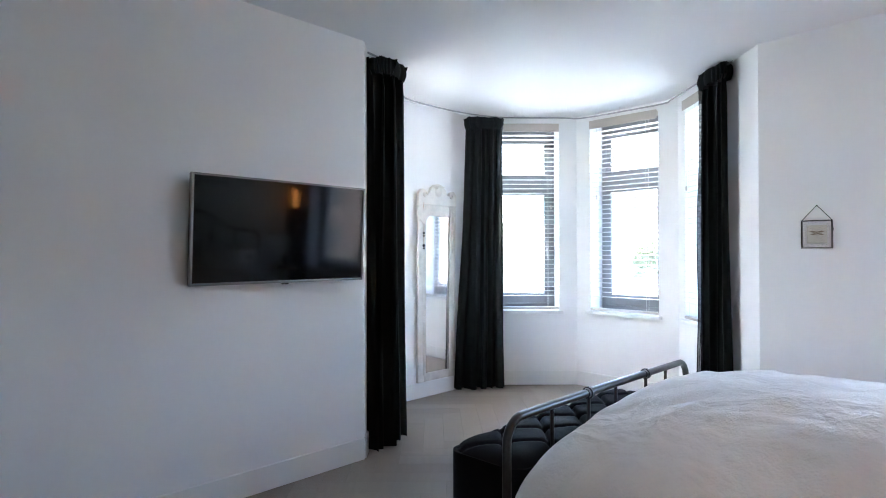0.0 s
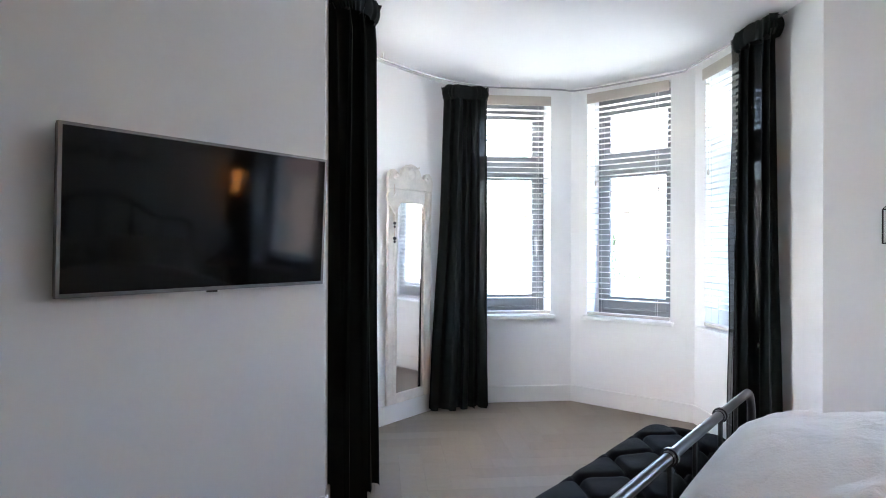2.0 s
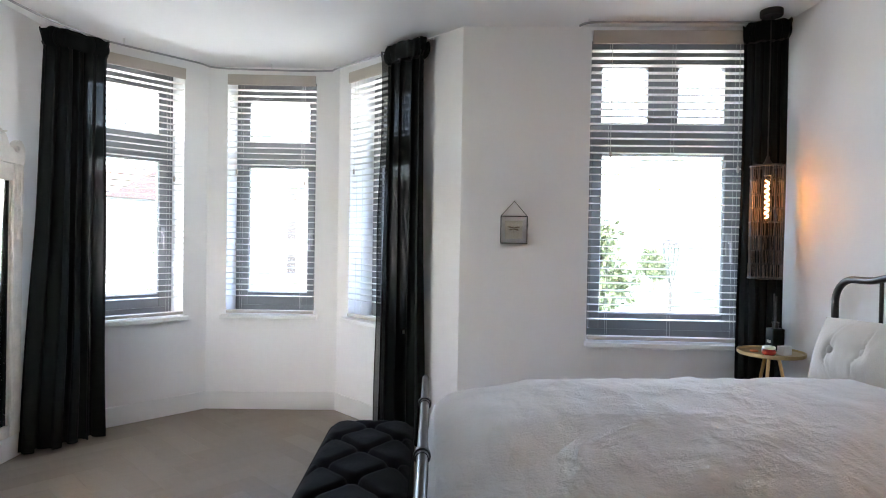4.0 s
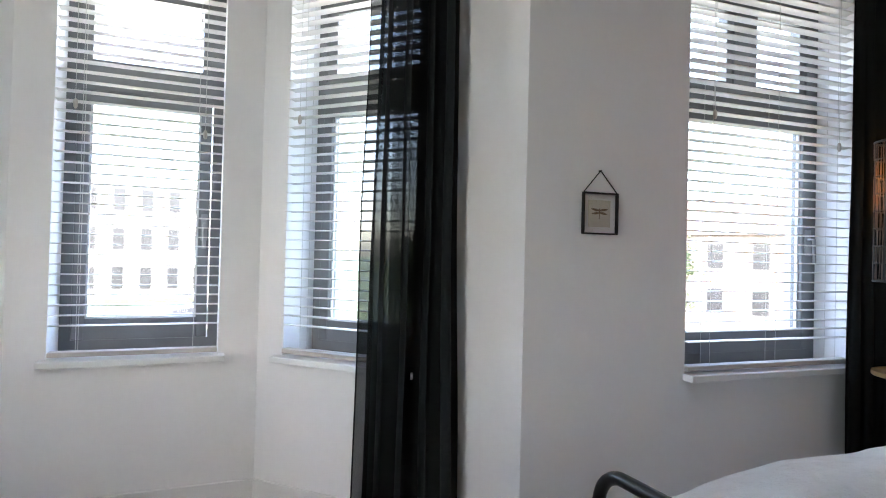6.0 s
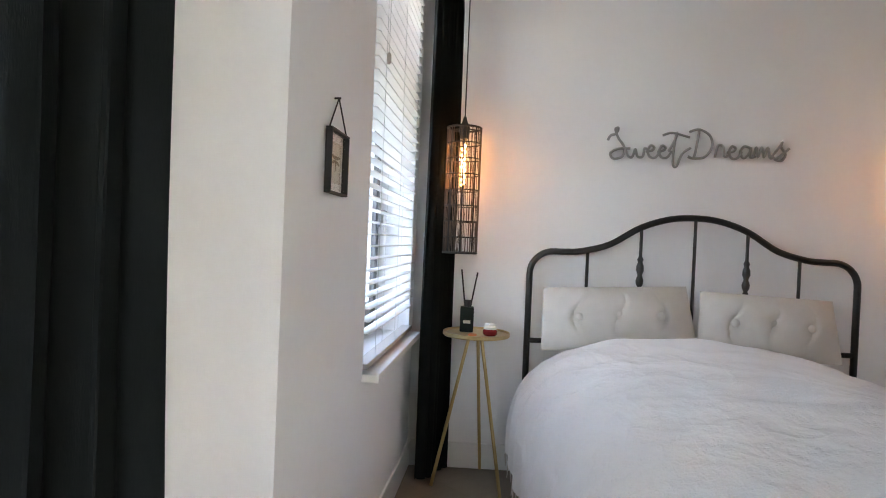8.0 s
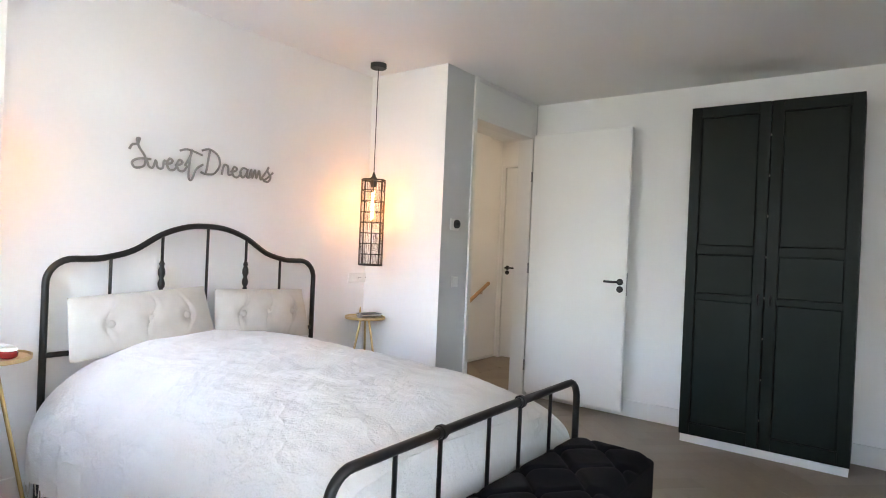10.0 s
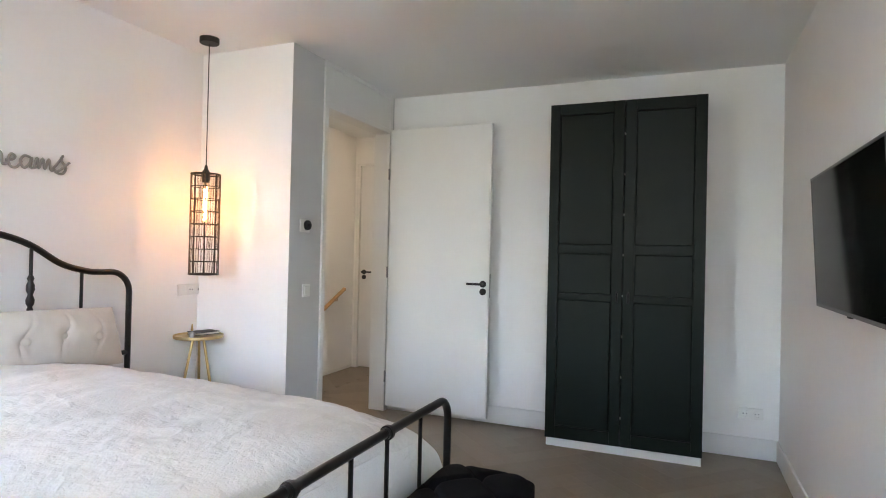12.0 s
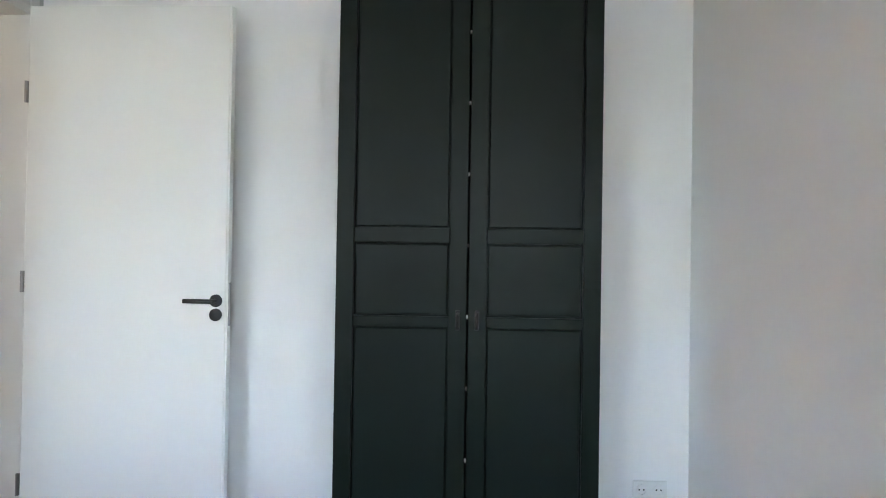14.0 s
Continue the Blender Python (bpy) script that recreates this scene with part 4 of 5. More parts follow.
def fold(u, v):
    """The cover's end, hanging down inside the footboard in soft bulges."""
    e = end[round(v * 60)]
    puff = 0.55 + 0.45 * abs(math.sin(4.5 * math.pi * v))
    return (e[0] + 0.026 * math.sin(math.pi * min(1.0, u * 1.1)) * puff, e[1] * (1 - 0.03 * u), e[2] * (1 - u) + min(0.27, e[2]) * u)


part("foot_fold", grid(14, 61, fold), M["knit"], bl, smooth=True)
rnd = random.Random(5)
for side in (0.0, 1.0):
    bm = bmesh.new()
    for k in range(60):
        u = 0.01 + k / 61
        p = Vector(cover(u, side))
        tube([p + Vector((0, 0, 0.005)), p + Vector((rnd.uniform(-0.01, 0.01), rnd.uniform(-0.006, 0.006), -0.05))], 0.0022, 5, bm)
    tagged(part("fringe", bm, M["linen"], bl, "row of short twisted tassels"), kind="stuff")


def cushion(at, w, h, label):
    """Oblong cushion with three tufting buttons."""
    ob = thing("cushion", label, "cushion", at, "cushions on the bed")
    but = [(-0.27 * w, 0.0), (0.0, 0.01), (0.27 * w, 0.0)]

    def face(sign):
        def f(u, v):
            x, z = (u - 0.5) * w, (v - 0.5) * h
            ex, ez = 1 - abs(2 * u - 1) ** 2.4, 1 - abs(2 * v - 1) ** 2.2
            d = 0.085 * (max(0, ex) ** 0.6) * (max(0, ez) ** 0.6)
            for bx, bz in but:
                r2 = (x - bx) ** 2 + (z - bz) ** 2
                d -= 0.022 * math.exp(-r2 / 0.0014) * (1 if sign < 0 else 0.3)
                bend = 0.10 * (z - bz) + 0.025 * math.sin(22 * (z - bz) + 40 * bx)
                d -= 0.008 * math.exp(-((x - bx - bend) / 0.006) ** 2) * math.exp(-((z - bz) / 0.13) ** 2)
                d += 0.0035 * math.exp(-((x - bx - bend - 0.02) / 0.012) ** 2) * math.exp(-((z - bz) / 0.13) ** 2)
            d += (0.0045 * noise.noise((x * 9, z * 7, sign * 3.0)) + 0.002 * noise.noise((x * 30, z * 12, 5.0))) * max(0, ex * ez) ** 0.5
            pin = 1 - 0.13 * (abs(2 * u - 1) ** 3) * (1 - abs(2 * v - 1) ** 2)
            pinz = 1 - 0.10 * (abs(2 * v - 1) ** 3) * (1 - abs(2 * u - 1) ** 2)
            return (x * pinz * (1.04 - 0.07 * v), sign * max(d, 0.001), z * pin)
        return f
    bm = grid(80, 40, face(-1))
    grid(80, 40, face(1), bm)
    bmesh.ops.remove_doubles(bm, verts=bm.verts, dist=0.0021)
    bmesh.ops.recalc_face_normals(bm, faces=bm.faces)
    part("cover", bm, M["linen"], ob, smooth=True)
    for bx, bz in but:
        b = lathe([(0.001, 0.006), (0.013, 0.0045), (0.0195, 0.0), (0.015, -0.006)][::-1], 16)
        bmesh.ops.transform(b, matrix=Matrix.Translation((bx, -0.062, bz)) @ pose(0, 0, 0, 90), verts=b.verts)
        part("button", b, M["linen"], ob, "cloth-covered button", True)
    return ob


cushion(pose(0.165, 1.135, 0.850, -15, 0, 90) @ pose(0, 0, 0, 0, -3, 0), 0.73, 0.31, "oblong natural linen cushion with three buttons, leaning on a headboard")
cushion(pose(0.165, 1.865, 0.838, -15, 0, 90) @ pose(0, 0, 0, 0, 2, 0), 0.66, 0.31, "oblong natural linen cushion with three buttons, leaning on a headboard")

# ---- tufted bench ----
bn = thing("ottoman_bench", "black velvet deep-buttoned ottoman bench at the foot of a bed", "bench", pose(2.295, 1.46, 0))
bw, blen, bh = 0.40, 1.50, 0.465


def tuft(u, v):
    x, y = (u - 0.5) * bw, (v - 0.5) * blen
    ex, ey = abs(2 * u - 1), abs(2 * v - 1)
    z = bh - 0.05 * ex ** 7 - 0.05 * ey ** 22
    # diamond lattice of buttons
    gx, gy = 0.133, 0.15
    a = x / gx + y / gy
    b = x / gx - y / gy
    fa, fb = abs(math.sin(math.pi * a / 2)), abs(math.sin(math.pi * b / 2))
    pleat = math.exp(-(fa / 0.16) ** 2) + math.exp(-(fb / 0.16) ** 2)
    hole = math.exp(-((fa ** 2 + fb ** 2) / 0.10))
    inner = max(0.0, 1 - ex ** 6) * max(0.0, 1 - ey ** 14)
    z -= inner * (0.020 * min(pleat, 1.0) + 0.046 * hole)
    z += 0.008 * noise.noise((x * 7, y * 7, 2.0)) * inner
    r_ = 0.07
    cx_, cy_ = max(0.0, abs(x) - (bw / 2 - r_)), max(0.0, abs(y) - (blen / 2 - r_))
    m_, q_ = max(cx_, cy_), math.hypot(cx_, cy_)
    if q_ > 0 and cx_ > 0 and cy_ > 0:
        x -= math.copysign(cx_ * (1 - m_ / q_), x)
        y -= math.copysign(cy_ * (1 - m_ / q_), y)
    return (x, y, z)


part("tufted_top", grid(49, 161, tuft), M["velvet"], bn, "deep-buttoned velvet top", True)
rc = 0.07
rim = [(sx * (bw / 2 - rc) + rc * math.cos(a), sy * (blen / 2 - rc) + rc * math.sin(a)) for sx, sy, a0 in ((1, 1, 0), (-1, 1, 90), (-1, -1, 180), (1, -1, 270))
       for a in [radians(a0 + 15 * k) for k in range(7)]]
part("body", prism(rim, 0.03, bh - 0.045), M["velvet"], bn, smooth=True)
for sx in (-1, 1):
    for sy in (-1, 1):
        part("foot", lathe([(0.018, 0), (0.022, 0.035)], 12, (sx * (bw / 2 - 0.05), sy * (blen / 2 - 0.06), 0)), M["black_matt"], bn)
gx, gy = 0.133, 0.15
for i in range(-3, 4):
    for j in range(-6, 7):
        if (i + j) % 2 == 0 and abs(i * gx) < bw / 2 - 0.03 and abs(j * gy) < blen / 2 - 0.06:
            p = tuft(i * gx / bw + 0.5, j * gy / blen + 0.5)
            part("button", lathe([(0.012, -0.004), (0.013, 0.002), (0.006, 0.007)], 10, p), M["velvet"], bn, smooth=True)


# ---- side tables and what stands on them ----
def side_table(at, r, h, label):
    t = thing("side_table", label, "side table", at, "brass side tables")
    part("tabletop", lathe([(0.001, h - 0.010), (r - 0.004, h - 0.010), (r, h - 0.006), (r, h + 0.010), (r - 0.005, h + 0.010), (r - 0.007, h), (0.001, h)], 40), M["brass_top"], t, "round brass tray top", True)
    for k in range(3):
        a = math.radians(20 + 120 * k)
        part("leg", tube([(0.035 * math.cos(a), 0.035 * math.sin(a), h - 0.011), (1.2 * r * math.cos(a), 1.2 * r * math.sin(a), 0.0)], 0.0085, 10), M["brass"], t, smooth=True)
    part("hub", lathe([(0.05, h - 0.016), (0.05, h - 0.0105)], 20), M["brass"], t)
    return t


T1, T2 = (0.20, 0.445, 0.745), (0.165, 2.775, 0.750)
side_table(pose(T1[0], T1[1], 0, 0, 0, 25), 0.165, T1[2], "round brass side table on three splayed legs beside a bed")
side_table(pose(T2[0], T2[1], 0, 0, 0, -10), 0.150, T2[2], "round brass side table on three splayed legs in a corner")

df = thing("reed_diffuser", "dark glass reed diffuser with two black sticks on a side table", "diffuser", pose(T1[0] - 0.05, T1[1] - 0.05, T1[2]))
part("bottle", box(-0.034, -0.034, 0.001, 0.034, 0.034, 0.125, 0.006, 3), M["green_black"], df, smooth=True)
part("neck", lathe([(0.016, 0.125), (0.016, 0.15), (0.019, 0.151), (0.019, 0.158)], 16), M["black_matt"], df)
part("label", box(0.0342, -0.018, 0.045, 0.0348, 0.018, 0.06), M["paper"], df, "small pale label bar")
for e in ((0.025, 0.045, 0.30), (-0.01, -0.035, 0.31)):
    part("reed", tube([(0, 0, 0.03), e], 0.004, 6), M["black_matt"], df)
cj = thing("candle_jar", "small red glass candle jar on a side table", "candle", pose(T1[0] + 0.05, T1[1] + 0.065, T1[2]))
part("jar", lathe([(0.028, 0.001), (0.035, 0.008), (0.036, 0.024), (0.030, 0.032)], 20), M["redglass"], cj, smooth=True)
part("lid", lathe([(0.031, 0.0325), (0.032, 0.042), (0.028, 0.046)], 20), M["cream"], cj, "pale lid", True)
bx = tagged(part("small_box", box(-0.03, -0.02, 0.001, 0.03, 0.02, 0.048, 0.003, 2), M["plastic"]), "small white box on a side table", "box")
bx.matrix_world = pose(T1[0] - 0.03, T1[1] + 0.07, T1[2], 0, 0, 20)
wx = tagged(part("wax_melt", lathe([(0.02, 0.001), (0.022, 0.006), (0.018, 0.010)], 16), M["orange"], smooth=True), "orange wax disc on a side table", "wax")
wx.matrix_world = pose(T1[0] + 0.08, T1[1] - 0.02, T1[2])
pb = thing("perfume_bottle", "small clear perfume bottle on a side table", "bottle", pose(T2[0] + 0.02, T2[1] - 0.075, T2[2]))
part("flask", lathe([(0.012, 0.001), (0.020, 0.010), (0.018, 0.028), (0.007, 0.036), (0.007, 0.042)], 16), M["silver"], pb, smooth=True)
part("stopper", lathe([(0.006, 0.0425), (0.008, 0.05), (0.003, 0.085)], 10), M["brass"], pb, smooth=True)
bk = thing("notebook", "thin dark notebook lying on a side table", "book", pose(T2[0] + 0.01, T2[1] + 0.03, T2[2] + 0.0105, 0, 0, 75))
part("cover", box(-0.08, -0.055, 0.0, 0.08, 0.055, 0.004, 0.001, 1), M["black_matt"], bk)
part("pages", box(-0.077, -0.052, 0.0042, 0.077, 0.052, 0.015), M["paper"], bk)
part("front_cover", box(-0.08, -0.055, 0.0152, 0.08, 0.055, 0.019, 0.001, 1), M["black_matt"], bk)


# ---- pendant lamps ----
def pendant(x, y, top, bottom, r, seed):
    """Tall cage of dark cane with a glowing filament tube, on a cord from a ceiling rose."""
    rnd = random.Random(seed)
    lp = thing("pendant_lamp", "tall dark cane cage pendant lamp with a lit amber tube bulb", "lamp", pose(x, y, 0), "pendant lamps")
    part("ceiling_rose", lathe([(0.055, H - 0.034), (0.058, H - 0.030), (0.058, H - 0.001)], 28), M["black_matt"], lp, smooth=True)
    part("cord", tube([(0, 0, top + 0.05), (0, 0, H - 0.03)], 0.0032, 8), M["black_matt"], lp)
    part("socket", lathe([(0.020, top - 0.05), (0.026, top - 0.02), (0.026, top + 0.012), (0.014, top + 0.03), (0.006, top + 0.058)], 18), M["black_matt"], lp, "black bulb holder", True)
    sh = part("shade_frame", tube([(r * math.cos(2 * math.pi * k / 32), r * math.sin(2 * math.pi * k / 32), top) for k in range(32)], 0.0055, 8, closed=True), M["black_matt"], lp, "black wire cage")
    bm = bmesh.new()
    tube([(r * math.cos(2 * math.pi * k / 32), r * math.sin(2 * math.pi * k / 32), bottom) for k in range(32)], 0.0055, 8, bm, True)
    for k in range(8):
        a = 2 * math.pi * k / 8
        tube([(r * math.cos(a), r * math.sin(a), bottom), (r * math.cos(a), r * math.sin(a), top)], 0.0038, 6, bm)
    for k in range(3):
        a = 2 * math.pi * k / 3
        tube([(0.02 * math.cos(a), 0.02 * math.sin(a), top), (r * math.cos(a), r * math.sin(a), top)], 0.003, 6, bm)
    part("cage_wire", bm, M["black_matt"], sh)
    rows = 8
    for i in range(1, rows):
        z = bottom + (top - bottom) * i / rows
        part("hoop", tube([(r * math.cos(2 * math.pi * k / 32), r * math.sin(2 * math.pi * k / 32), z) for k in range(32)], 0.0030, 6, closed=True), M["black_matt"], sh)
    bm = bmesh.new()
    for i in range(rows):
        z0 = bottom + (top - bottom) * i / rows
        z1 = bottom + (top - bottom) * (i + 1) / rows
        for k in range(72):
            if rnd.random() < 0.3:
                continue
            a = 2 * math.pi * (k + rnd.uniform(-0.3, 0.3)) / 72
            b = a + rnd.uniform(-0.06, 0.06)
            w = rnd.uniform(0.0008, 0.0019)
            rr = r + (0.002 if k % 2 else -0.003)
            tube([(rr * math.cos(a), rr * math.sin(a), z0), (rr * math.cos(b), rr * math.sin(b), z1)], w, 4, bm)
    tagged(part("cane", bm, M["wicker"], sh, "thin upright dark cane strips"), kind="stuff")
    zb = top - 0.05
    part("bulb", lathe([(0.004, zb - 0.262), (0.012, zb - 0.255), (0.017, zb - 0.235), (0.0175, zb - 0.03), (0.013, zb)], 16), M["bulb"], lp, "clear amber tube bulb", True).visible_shadow = False
    pts = [(0.0095 * math.cos(1.15 * k), 0.0095 * math.sin(1.15 * k), zb - 0.03 - 0.0055 * k) for k in range(38)]
    part("filament", tube(pts, 0.0030, 6), M["filament"], lp, "glowing spiral filament")
    return lp


pendant(0.186, 0.345, 1.755, 1.14, 0.083, 3)
pendant(0.275, 2.69, 1.765, 1.15, 0.084, 8)

# ---- wall lettering ----
GL = {
    "S": [(0.02, 0.62), (0.10, 0.78), (0.24, 0.84), (0.30, 1.02), (0.22, 0.98), (0.30, 0.70), (0.46, 0.40), (0.42, 0.10), (0.18, 0.02), (0.10, 0.20), (0.30, 0.34), (0.62, 0.36)],
    "w": [(0.0, 0.36), (0.06, 0.12), (0.18, 0.08), (0.26, 0.34), (0.32, 0.10), (0.46, 0.10), (0.50, 0.36), (0.60, 0.32)],
    "e": [(0.0, 0.26), (0.16, 0.30), (0.22, 0.40), (0.12, 0.46), (0.05, 0.26), (0.12, 0.08), (0.26, 0.08), (0.38, 0.28)],
    "t": [(0.0, 0.28), (0.18, 0.70), (0.20, 0.88), (0.14, 0.40), (0.12, -0.14), (0.22, -0.20), (0.36, 0.20), (0.58, 0.40)],
    "D": [(0.30, 0.98), (0.24, 0.50), (0.16, 0.08), (0.02, 0.12), (0.12, 0.06), (0.44, 0.10), (0.64, 0.44), (0.58, 0.80), (0.30, 1.0), (0.04, 0.92)],
    "r": [(0.0, 0.10), (0.06, 0.44), (0.14, 0.50), (0.22, 0.42), (0.24, 0.14), (0.36, 0.16)],
    "a": [(0.30, 0.42), (0.14, 0.46), (0.04, 0.26), (0.14, 0.08), (0.28, 0.26), (0.32, 0.44), (0.30, 0.12), (0.44, 0.14)],
    "m": [(0.0, 0.12), (0.08, 0.44), (0.12, 0.12), (0.22, 0.44), (0.28, 0.12), (0.38, 0.44), (0.44, 0.10), (0.54, 0.14)],
    "s": [(0.0, 0.14), (0.20, 0.46), (0.28, 0.62), (0.24, 0.46), (0.36, 0.22), (0.26, 0.02), (0.08, 0.06), (0.20, 0.14), (0.46, 0.42)],
}
ADV = {"S": 0.50, "w": 0.54, "e": 0.30, "t": 0.50, "D": 0.72, "r": 0.32, "a": 0.38, "m": 0.48, "s": 0.40}
sg = thing("wall_lettering", "grey handwritten lettering reading Sweet Dreams on a white wall", "wall sign", pose(0.002, 1.085, 1.655, 0, 0, 90) @ pose(0, 0, 0, 0, -1.3, 0))
pen = 0.0
total = sum(ADV[c] for c in "SweetDreams")
for c in "SweetDreams":
    sx, sz = 0.925 / (total + 0.06), 0.158
    pts = smooth_line([((pen + x) * sx, -0.010, z * sz) for x, z in GL[c]], 6)
    part("letter_" + c.lower(), tube(pts, 0.0066, 8), M["sign"], sg, smooth=True)
    if c == "t":
        part("cross_stroke", tube(smooth_line([((pen - 0.16) * sx, -0.010, 0.80 * sz), ((pen + 0.1) * sx, -0.010, 0.88 * sz), ((pen + 0.55) * sx, -0.010, 0.74 * sz)], 6), 0.0062, 8), M["sign"], sg, smooth=True)
    pen += ADV[c]


# ---- outside ----
GZ = -3.2
grass = material("lawn", (0.033, 0.052, 0.016), 0.9, spread=0.4, scale=0.6, fine=14, bump=0.5, bump_scale=30)
tarmac = material("street_asphalt", (0.06, 0.06, 0.062), 0.85, spread=0.2, scale=2, fine=60, bump=0.3)
paving = material("pale_paving", (0.2, 0.19, 0.175), 0.85, spread=0.15, scale=4, fine=30)
render_white = material("white_render", (0.3, 0.297, 0.293), 0.85, spread=0.06, scale=0.8)
brick_red = material("red_brickwork", (0.22, 0.07, 0.045), 0.85, spread=0.3, scale=2, fine=40)
brick_pale = material("pale_brickwork", (0.24, 0.2, 0.18), 0.85, spread=0.2, scale=2, fine=40)
roof_dark = material("roof_tiles", (0.09, 0.06, 0.055), 0.8, spread=0.25, scale=3)
dark_glass = material("dark_window_glass", (0.02, 0.021, 0.024), 0.3, spread=0.1)
bark = material("bark", (0.10, 0.075, 0.05), 0.9, spread=0.3, bump=0.6, bump_scale=40)
leaf = material("leaves", (0.045, 0.068, 0.028), 0.7, spread=0.4, scale=3, by_island=0.8)
lamp_grey = material("grey_lamp_paint", (0.03, 0.031, 0.033), 0.5, spread=0.1)
car_paint = material("dark_car_paint", (0.05, 0.055, 0.065), 0.25, metal=0.3, coat=0.8)
tagged(part("ground", box(-1500, -1500, GZ - 0.5, 1500, 1500, GZ), grass), "mown green lawn reaching to the horizon", "ground", kind="structure")
tagged(part("road", box(-120, -33.0, GZ - 0.2, 120, -27.5, GZ + 0.006), tarmac), "grey asphalt street", "road", kind="structure")
for y0, y1 in ((-34.8, -33.0), (-27.5, -25.7)):
    tagged(part("pavement", box(-120, y0, GZ - 0.2, 120, y1, GZ + 0.12, 0.02, 1), paving), "pale paved footway with a kerb", "pavement", kind="structure")
tagged(part("pavement", box(-14, -7.5, GZ - 0.2, 30, -4.2, GZ + 0.06, 0.02, 1), paving), "pale paved footway by the house", "pavement", kind="structure")


def house(x, y, w, d, h, floors, cols, wall_mat, turn, roof=2.2, name="house", label=""):
    hs = thing(name, label, "building", pose(x, y, GZ, 0, 0, turn))
    part("wall", box(-w / 2, -d / 2, 0, w / 2, d / 2, h), wall_mat, hs)
    if roof:
        bm = bmesh.new()
        e = 0.35
        v = [bm.verts.new(c) for c in ((-w / 2 - e, -d / 2 - e, h), (w / 2 + e, -d / 2 - e, h), (w / 2 + e, d / 2 + e, h), (-w / 2 - e, d / 2 + e, h), (-w / 2 - e, 0, h + roof), (w / 2 + e, 0, h + roof))]
        for q in ((0, 1, 5, 4), (2, 3, 4, 5), (0, 4, 3), (1, 2, 5), (0, 3, 2, 1)):
            bm.faces.new([v[k] for k in q])
        part("roof", bm, roof_dark, hs, "dark tiled pitched roof")
    else:
        part("roof", box(-w / 2 - 0.1, -d / 2 - 0.1, h + 0.001, w / 2 + 0.1, d / 2 + 0.1, h + 0.25), paving, hs, "flat roof edge")
    fh = h / floors
    for i in range(floors):
        for k in range(cols):
            cx = -w / 2 + w * (k + 0.5) / cols
            ww, wh = min(1.1, w / cols * 0.42), fh * 0.56
            z0 = i * fh + fh * 0.24
            wn_ = part("window", box(cx - ww / 2 - 0.06, d / 2 - 0.02, z0 - 0.06, cx + ww / 2 + 0.06, d / 2 + 0.05, z0 + wh + 0.06), render_white, hs)
            part("pane", box(cx - ww / 2, d / 2 + 0.04, z0, cx + ww / 2, d / 2 + 0.055, z0 + wh), dark_glass, wn_, "dark pane")
    return hs


house(8, -62, 20, 10, 10.5, 3, 9, render_white, 4, 0, "apartment_building", "white rendered three-storey apartment building with tall windows")
house(31, -50, 13, 10, 7.5, 2, 5, render_white, -28, 3.0, label="white rendered two-storey house with a dark pitched roof")
house(36, -24, 12, 10, 7.0, 2, 4, brick_red, -55, 3.4, label="red brick two-storey house with a dark tiled roof")
house(-40, -26, 30, 10, 6.5, 2, 10, brick_pale, -59, 3.2, label="long pale brick terrace with a dark pitched roof")


def tree(x, y, h, r, seed, label):
    rnd = random.Random(seed)
    tr = thing("tree", label, "tree", pose(x, y, GZ))
    bm = bmesh.new()
    tube(smooth_line([(0, 0, 0), (0.05, 0.02, h * 0.3), (-0.04, 0.05, h * 0.6), (0, 0, h * 0.9)], 5), [0.17 * h / 6 * (1 - 0.055 * k) for k in range(16)], 8, bm)
    tips = []
    for k in range(14):
        a, zz = rnd.uniform(0, 6.28), rnd.uniform(0.30, 0.85) * h
        l = r * rnd.uniform(0.6, 1.0) * (1.35 - 1.1 * zz / h)
        e = (l * math.cos(a), l * math.sin(a), zz + l * rnd.uniform(0.2, 0.6))
        tube([(0, 0, zz), (e[0] * 0.5, e[1] * 0.5, zz + (e[2] - zz) * 0.4), e], [0.05, 0.035, 0.012], 5, bm)
        tips.append(e)
    part("trunk", bm, bark, tr)
    verts, faces = [], []
    for _ in range(2600):
        t = rnd.choice(tips)
        w = rnd.uniform(0.3, 1.05)
        c = Vector((t[0] * w, t[1] * w, t[2])) + Vector((rnd.gauss(0, r * 0.17), rnd.gauss(0, r * 0.17), rnd.gauss(0, h * 0.06)))
        c.z = max(c.z, h * rnd.uniform(0.26, 0.34))
        s = rnd.uniform(0.07, 0.15)
        q = Euler((rnd.uniform(0, 6.3), rnd.uniform(0, 6.3), rnd.uniform(0, 6.3))).to_matrix()
        n = len(verts)
        for p in ((-s, 0, 0), (0, -0.55 * s, 0.1 * s), (s, 0, 0), (0, 0.55 * s, 0.1 * s)):
            verts.append(c + q @ Vector(p))
        faces.append((n, n + 1, n + 2, n + 3))
    me = bpy.data.meshes.new("crown")
    me.from_pydata(verts, [], faces)
    me.materials.append(leaf)
    cr = tagged(new("crown", me), "loose green leaves", kind="stuff")
    cr.parent = tr
    return tr


for k, (x, y, h, r) in enumerate(((-3.2, -14.5, 5.4, 1.35), (-22, -24, 6.0, 2.0), (0.5, -21.0, 4.6, 1.4), (-17, -46, 4.4, 1.5), (-24, -13, 5.2, 1.7), (19, -36, 6.0, 2.0))):
    tree(x, y, h, r, k + 1, "young leafy green tree standing on a lawn")

